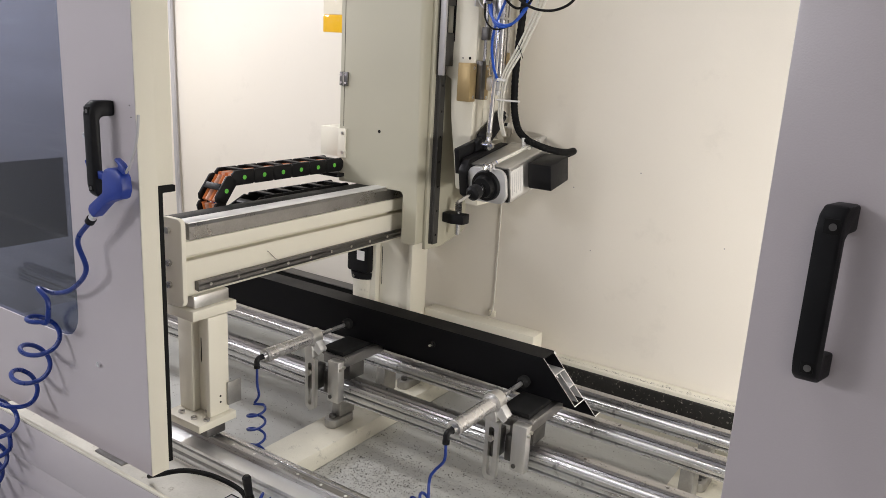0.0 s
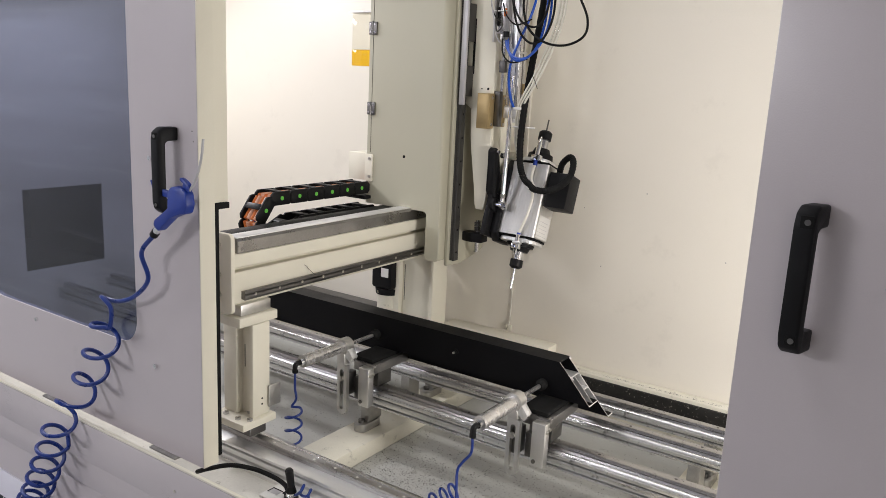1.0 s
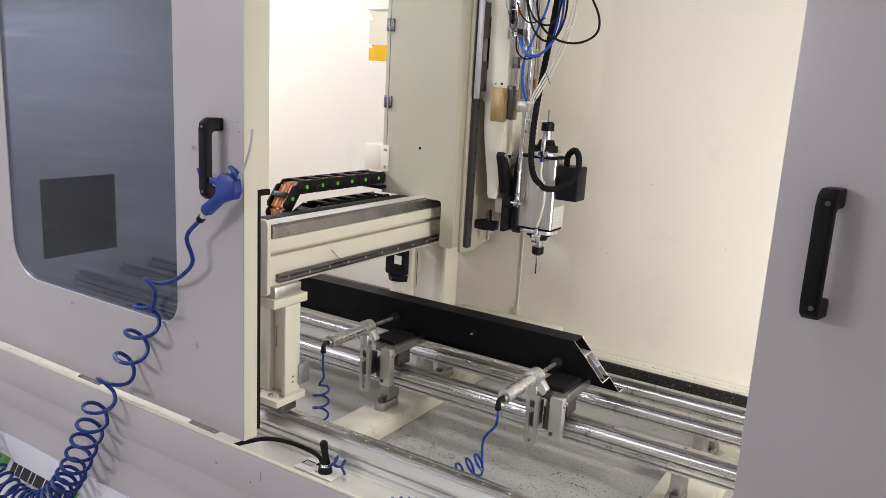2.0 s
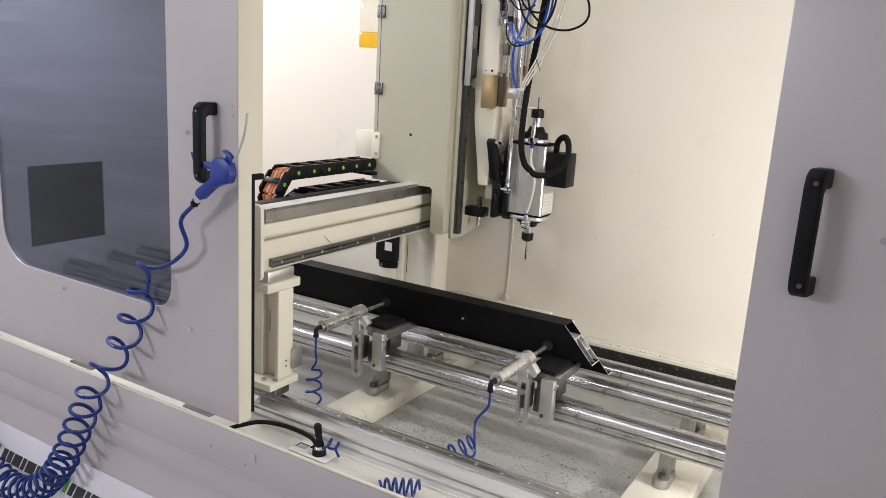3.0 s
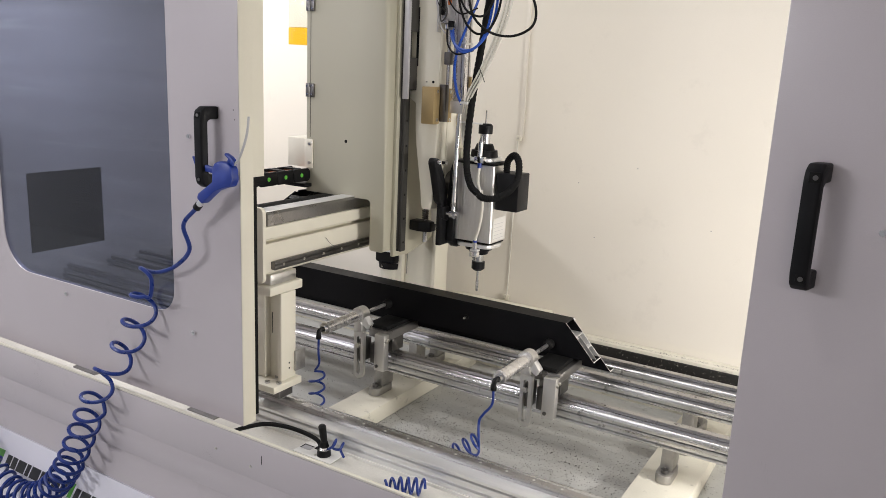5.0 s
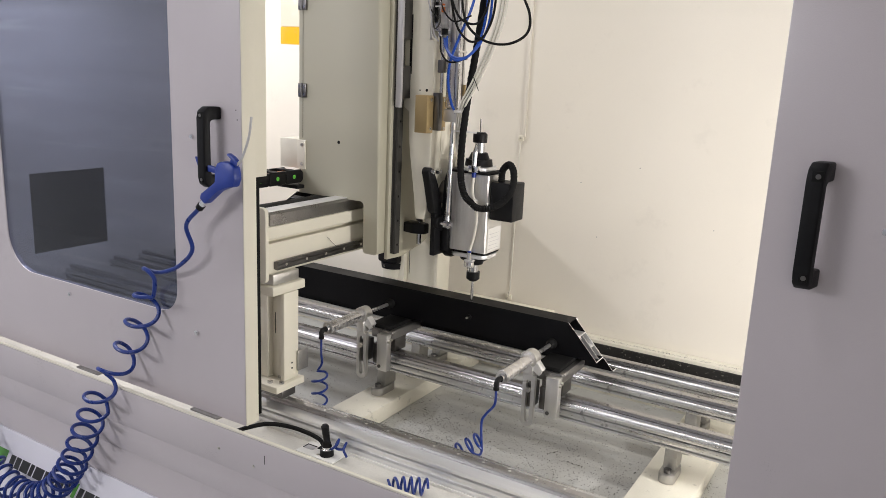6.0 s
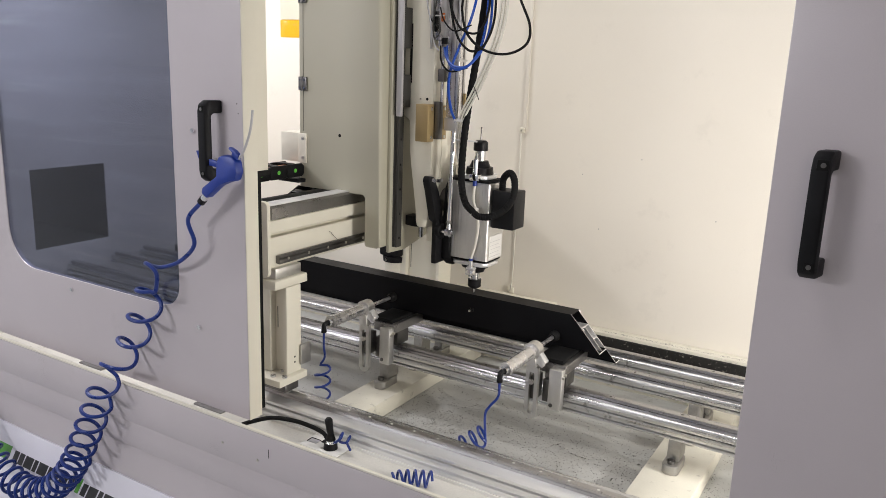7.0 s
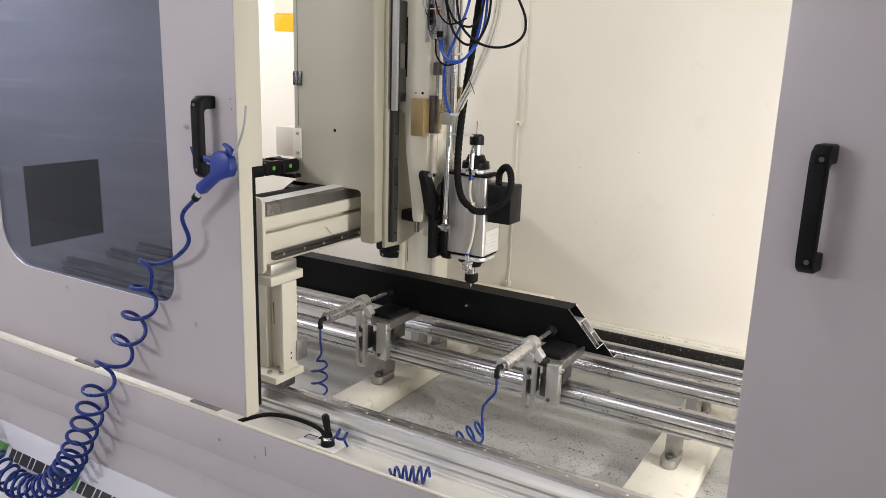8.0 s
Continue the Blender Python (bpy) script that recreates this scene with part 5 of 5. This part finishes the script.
def link_mesh_parts(ln):
    """One chain link about its middle, along y."""
    for sx in (-1, 1):
        x0, x1 = (0.032, 0.040) if sx > 0 else (-0.040, -0.032)
        bm = B()
        prism(bm, [(-0.034, -0.022), (0.034, -0.022), (0.0445, -0.012), (0.0445, 0.012), (0.034, 0.022), (-0.034, 0.022), (-0.0445, 0.012), (-0.0445, -0.012)], 0, x0, x1, 0.002)
        pl = part("side_plate", bm, BLACK, ln)
        part("green_dot", rod(B(), (x1 if sx > 0 else x0, 0, 0), ((x1 + 0.0012) if sx > 0 else (x0 - 0.0012), 0, 0), 0.0068, 14), GREEN, ln, "green plastic dot")
    part("cross_bar", box(B(), (-0.0315, -0.010, 0.0165), (0.0315, 0.010, 0.0225), 0.002), BLACK, ln)
    part("cross_bar", box(B(), (-0.0315, -0.014, -0.0225), (0.0315, 0.014, -0.0165), 0.002), BLACK, ln)
    # every second upper cable is pink: painted sheen on an orange cable
    for x, z, m, r in ((-0.020, 0.006, ORANGE, 0.0075), (-0.005, 0.008, ORANGE_SHEEN, 0.0075), (0.010, 0.006, ORANGE, 0.0075), (0.0235, 0.007, ORANGE_SHEEN, 0.007), (0.004, -0.007, BLUETUBE, 0.005)):
        part("cable", rod(B(), (x, -0.041, z), (x, 0.041, z), r, 10), m, ln)


chain = thing("cable_chain", "black plastic cable chain with green dots and orange cables", "cable chain", at=tuple(CHAIN))
links = []
for i in range(RUN):
    ln = new("chain_link")
    ln.parent = chain
    link_mesh_parts(ln) if i == 0 else None
    links.append(ln)
for ln in links[1:]:
    for ob in links[0].children:
        c = ob.copy()
        scene.collection.objects.link(c)
        c.parent = ln
tail = thing("cable_chain", "lower run of the black cable chain lying on the beam", "cable chain", at=(-0.33, 0.60, 1.170))
for i in range(6):
    ln = new("chain_link")
    ln.parent = tail
    ln.matrix_basis = pose(0, 0.076 * i, 0.0 if i else -0.014, 24 if i == 0 else 0)
    for ob in links[0].children:
        if ob.name.startswith("cable"):
            continue
        c = ob.copy()
        scene.collection.objects.link(c)
        c.parent = ln
part("tray", box(B(), (-0.05, -0.02, -0.040), (0.05, 0.62, -0.0265), 0.001), STEEL_DARK, tail)


def link_pose(i, shift):
    """Pose of chain link i when the carriage has moved by shift along y: straight run, then the bend, then the hidden return."""
    end, centre = 0.945 + shift, 0.555 + shift / 2
    s = PITCH * i
    straight = end - centre
    if s <= straight:
        return pose(0, end - s - CHAIN.y, 0, 0)
    a = (s - straight) / RADIUS
    if a <= math.pi:
        return pose(0, centre - RADIUS * math.sin(a) - CHAIN.y, -RADIUS * (1 - math.cos(a)), math.degrees(a))
    rest = s - straight - math.pi * RADIUS
    return pose(0, centre + rest - CHAIN.y, -2 * RADIUS, 179.9)


# ---- small things ----
def lever_valve():
    v = thing("hand_valve", "black hand lever valve on a small plate in the sill", "valve", at=(0.165, 0.150, 0.546))
    part("mount_plate", box(B(), (-0.09, -0.03, 0.0003), (0.045, 0.04, 0.004), 0.001), PAPER, v)
    part("slot", box(B(), (-0.085, -0.004, 0.0042), (-0.081, 0.020, 0.0052)), RUBBER, v)
    part("slot", box(B(), (-0.0808, 0.016, 0.0042), (-0.05, 0.020, 0.0052)), RUBBER, v)
    part("slot_cover", box(B(), (-0.0808, -0.004, 0.0042), (-0.05, 0.0158, 0.0050)), GREYMETAL, v)
    part("slot", box(B(), (-0.045, 0.012, 0.0042), (-0.030, 0.034, 0.0060)), RUBBER, v)
    for x, y in ((-0.02, -0.015), (-0.02, 0.02)):
        bolt("screw", (x, y, 0.004), (0, 0, 1), 0.004, 0.002, ZINC, v)
    part("base", rod(B(), (0, 0, 0.0045), (0, 0, 0.022), 0.0205, 24, 0.0185), BLACK, v)
    part("washer", rod(B(), (0, 0, 0.0222), (0, 0, 0.0243), 0.0165, 24), CHROME, v)
    part("collar", rod(B(), (0, 0, 0.0245), (0, 0, 0.030), 0.013, 20), CHROME, v)
    part("boot", rod(B(), (0, 0, 0.0305), (0, 0, 0.046), 0.0145, 20, 0.010), RUBBER, v)
    lev = rod(B(), (0, 0, 0.046), (-0.006, -0.002, 0.090), 0.0092, 16, 0.0112)
    rod(lev, (-0.006, -0.002, 0.090), (-0.0065, -0.002, 0.0955), 0.0112, 16, 0.007)
    part("lever", lev, BLACK, v, "black plastic lever")


lever_valve()
tagged(finish("black_cable", tube(B(), smooth_path([(-0.13, 0.085, 0.560), (-0.06, 0.068, 0.600), (-0.012, 0.100, 0.613), (0.04, 0.132, 0.607), (0.095, 0.150, 0.596), (0.135, 0.155, 0.585), (0.152, 0.152, 0.572)], 8), 0.0062, 10), RUBBER), "black cable lying in the sill beside the hand valve", "cable")
hose("coiled_hose", "short blue coiled air hose beside the hand valve", [("coil", smooth_path([(0.17, 0.155, 0.562), (0.20, 0.15, 0.590), (0.196, 0.165, 0.60), (0.188, 0.16, 0.575), (0.222, 0.148, 0.585), (0.226, 0.16, 0.600), (0.212, 0.165, 0.575), (0.235, 0.15, 0.565)], 8))], 0.0037, BLUEHOSE)
hose("coiled_hose", "blue coiled air hose lying in the sill trough", [("coil", smooth_path(coil_path([(0.425, 0.082, 0.570), (0.452, 0.105, 0.572), (0.480, 0.122, 0.572), (0.510, 0.140, 0.570)], 0.020, 5.2, 16, 1.0), 2))], 0.0037, BLUEHOSE)


def air_gun():
    """Air gun hung on the door handle by its hook, nozzle up."""
    a = thing("air_gun", "blue plastic air blow gun hanging on the black door handle", "air gun", at=(-0.028, -0.055, 1.340))
    body = prism(B(), [(0.006, 0.022), (0.016, 0.036), (0.030, 0.040), (0.055, 0.040), (0.072, 0.028), (0.076, 0.0), (0.068, -0.020), (0.045, -0.025), (0.014, -0.037), (-0.034, -0.075), (-0.052, -0.062), (-0.047, -0.048), (0.004, -0.014)], 1, -0.013, 0.013, 0.005)
    part("body", body, BLUE, a)
    trig = prism(B(), [(0.052, 0.041), (0.073, 0.030), (0.076, 0.044), (0.064, 0.054), (0.046, 0.062), (0.043, 0.056), (0.056, 0.048)], 1, -0.007, 0.007, 0.003)
    part("trigger", trig, BLUE, a)
    hook = prism(B(), [(-0.094, 0.040), (-0.080, 0.008), (0.015, 0.000), (0.015, 0.012), (-0.072, 0.026)], 1, 0.0132, 0.024, 0.002)
    part("hook", hook, BLUE, a)
    part("nozzle", tube(B(), smooth_path([(0.072, 0, 0.034), (0.090, 0, 0.055), (0.108, 0, 0.092), (0.117, 0, 0.122), (0.122, 0, 0.154)], 6), 0.0030, 10), GREYMETAL, a, "grey metal nozzle tube")
    part("connector", rod(B(), (-0.043, 0, -0.066), (-0.056, 0, -0.080), 0.009, 14), CHROME, a)
    part("connector_nut", rod(B(), (-0.0562, 0, -0.0802), (-0.066, 0, -0.090), 0.0105, 14), BLACK, a)


air_gun()
coil = coil_path([(-0.300, -0.048, 1.025), (-0.332, -0.048, 0.935), (-0.382, -0.050, 0.845), (-0.432, -0.056, 0.765), (-0.480, -0.092, 0.68), (-0.523, -0.094, 0.60)], 0.039, 5.0, 20, 2.2)
first = max(range(8, 30), key=lambda i: coil[i].x)
coil = coil[first:]
run = (coil[1] - coil[0]).normalized()
p = smooth_path([(-0.094, -0.055, 1.250), (-0.149, -0.052, 1.197), (-0.140, -0.042, 1.131), (-0.200, -0.040, 1.075), (-0.285, -0.034, 1.042), (-0.332, -0.046, 1.046), (-0.304, -0.064, 1.054), (-0.270, -0.064, 1.032), coil[0] - run * 0.016, coil[0]], 8)
coil2 = coil_path([(-0.523, -0.094, 0.60), (-0.566, -0.096, 0.52), (-0.604, -0.098, 0.45), (-0.640, -0.100, 0.385)], 0.040, 4.0, 20, 2.2)
coil3 = coil_path([(-0.640, -0.100, 0.385), (-0.695, -0.11, 0.305), (-0.775, -0.115, 0.235), (-0.875, -0.12, 0.195), (-0.975, -0.12, 0.195), (-1.08, -0.12, 0.235), (-1.17, -0.12, 0.31), (-1.24, -0.12, 0.42)], 0.041, 18, 20, 2.2)
hose("coiled_hose", "long blue coiled air hose hanging from the air gun", [("lead", p), ("coil", smooth_path(coil + coil2[3:], 2)), ("lower_coil", smooth_path(coil2[-1:] + coil3[3:], 2))], 0.0058, BLUEHOSE, 10)

hose("hanging_cord", "thin pale cord hanging down the back panel", [("cord", smooth_path([(0.136, 1.331, 0.745), (0.137, 1.334, 0.80), (0.138, 1.334, 1.0), (0.139, 1.334, 1.2), (0.140, 1.334, 1.372)], 6))], 0.0022, YELLOWED)
clip = thing("cord_clip", "small pale clip at the end of the hanging cord", "clip", at=(0.134, 1.333, 0.735))
part("plate", box(B(), (-0.014, -0.004, -0.010), (0.012, 0.0045, 0.012), 0.001), CREAM, clip)
part("hook", tube(B(), smooth_path([(-0.012, -0.006, -0.008), (0.0, -0.014, 0.0), (0.004, -0.012, 0.014), (0.0, -0.006, 0.024)], 5), 0.002, 6), ZINC, clip)
setting("trim", box(B(), (0.143, 1.3330, 1.385), (0.160, 1.3398, 2.35), 0.0015), WALLPAINT, "upright lapped seam strip of the back panel", "seam")
seam_clip = thing("cord_clip", "small pale clip at the foot of the seam strip", "clip", at=(0.141, 1.333, 1.385))
part("plate", box(B(), (-0.008, -0.004, -0.014), (0.012, 0.006, 0.006), 0.001), CREAM, seam_clip)
bolt("screw", (0.002, -0.004, -0.004), (0, -1, 0), 0.004, 0.002, ZINC, seam_clip)
hose("wall_conduit", "grey cable running down the back panel", [("cable", smooth_path([(-1.62, 1.325, 2.3), (-1.618, 1.325, 1.7), (-1.612, 1.325, 1.35), (-1.60, 1.32, 1.0), (-1.592, 1.32, 0.80), (-1.57, 1.31, 0.66)], 6))], 0.012, GREYMETAL)
cover = thing("cable_duct", "cream painted duct box at the foot of the back panel", "cable duct", at=(-0.2, 1.26, 0.62))
part("body", box(B(), (0.105, -0.03, 0), (0.556, 0.039, 0.112), 0.004), CREAM, cover)
rail_cover = thing("rail_cover", "black cover over the rear drive rail beside the wall", "rail cover", at=(-0.9, 1.25, 0.615))
part("body", box(B(), (-0.6, -0.020, 0), (0.52, 0.034, 0.108), 0.004), RUBBER, rail_cover)
part("lip", box(B(), (-0.6, -0.026, 0.1085), (0.52, 0.030, 0.1125), 0.001), STEEL_DARK, rail_cover)
for x, z in ((0.48, 1.036), (0.40, 1.235), (0.62, 1.31), (0.9, 1.12)):
    part("spot", rod(B(), (x, 1.3393, z), (x, 1.3405, z), 0.0022, 10), CASTGREY, bpy.data.objects["wall_back"])


# ---- movement ----
def motions():
    shifts = [(0.0, 0.0), (3.4, 0.0), (3.5, 0.0), (3.6, -0.008), (3.8, -0.042), (4.0, -0.094), (4.25, -0.170), (4.5, -0.246), (4.7, -0.296), (4.95, -0.360), (5.2, -0.408), (5.45, -0.423), (5.7, -0.425), (8.0, -0.425)]
    lifts = [(0.0, 0.0), (3.05, 0.0), (3.1, -0.001), (3.2, -0.009), (3.3, -0.022), (3.4, -0.034), (3.5, -0.040), (3.6, -0.042), (5.7, -0.042), (5.8, -0.044), (6.0, -0.068), (6.2, -0.094), (6.4, -0.113), (6.5, -0.117), (6.6, -0.118), (8.0, -0.118)]
    tilts = [(0.0, -79.0), (0.15, -68.5), (0.3, -58.0), (0.45, -48.0), (0.6, -38.5), (0.75, -30.0), (0.9, -22.5), (1.05, -16.5), (1.2, -10.5), (1.35, -5.0), (1.5, -1.5), (1.6, -0.5), (1.75, 0.0), (8.0, 0.0)]

    def value(rows, t):
        for (t0, a), (t1, b) in zip(rows, rows[1:]):
            if t <= t1:
                return a + (b - a) * (t - t0) / (t1 - t0)
        return rows[-1][1]

    base = column.matrix_basis.translation.copy()
    walk(column, [(t, pose(base.x, base.y + s, base.z)) for t, s in shifts])
    times = sorted({t for t, _ in shifts} | {t for t, _ in lifts})
    walk(head, [(t, pose(HEAD.x, HEAD.y + value(shifts, t), HEAD.z + value(lifts, t))) for t in times])
    rel = PIVOT - HEAD
    walk(spindle, [(t, pose(rel.x, rel.y, rel.z, a)) for t, a in tilts])
    # rod end and hose follow the swivel
    eye0 = Vector((0.216, 1.098, 1.214)) - PIVOT
    hang = HANG - PIVOT
    rods, hoses = [], []
    for t, a in tilts:
        turn = Euler((radians(a), 0, 0)).to_matrix()
        eye = PIVOT + turn @ eye0
        top = Vector((0.216, 1.122, 2.02))
        d = (eye - top)
        lean = math.degrees(math.atan2(d.y, -d.z))
        start = eye - d.normalized() * 0.4385 - HEAD
        rods.append((t, pose(start.x, start.y, start.z, lean)))
        end = PIVOT + turn @ hang
        far = Vector((0.31, 1.13, 2.05))
        w = end - far
        w0 = (PIVOT + hang) - far
        swing = math.degrees(math.atan2(w.y, -w.z) - math.atan2(w0.y, -w0.z))
        e = end - HEAD
        hoses.append((t, pose(e.x, e.y, e.z, swing)))
    walk(tilt_rod, rods)
    walk(cable, hoses)
    steps = [(0.0, 0.0), (3.5, 0.0), (3.8, -0.042), (4.0, -0.094), (4.25, -0.170), (4.5, -0.246), (4.7, -0.296), (4.95, -0.360), (5.2, -0.408), (5.45, -0.423), (5.7, -0.425), (8.0, -0.425)]
    for i, ln in enumerate(links):
        walk(ln, [(t, link_pose(i, s)) for t, s in steps])


motions()
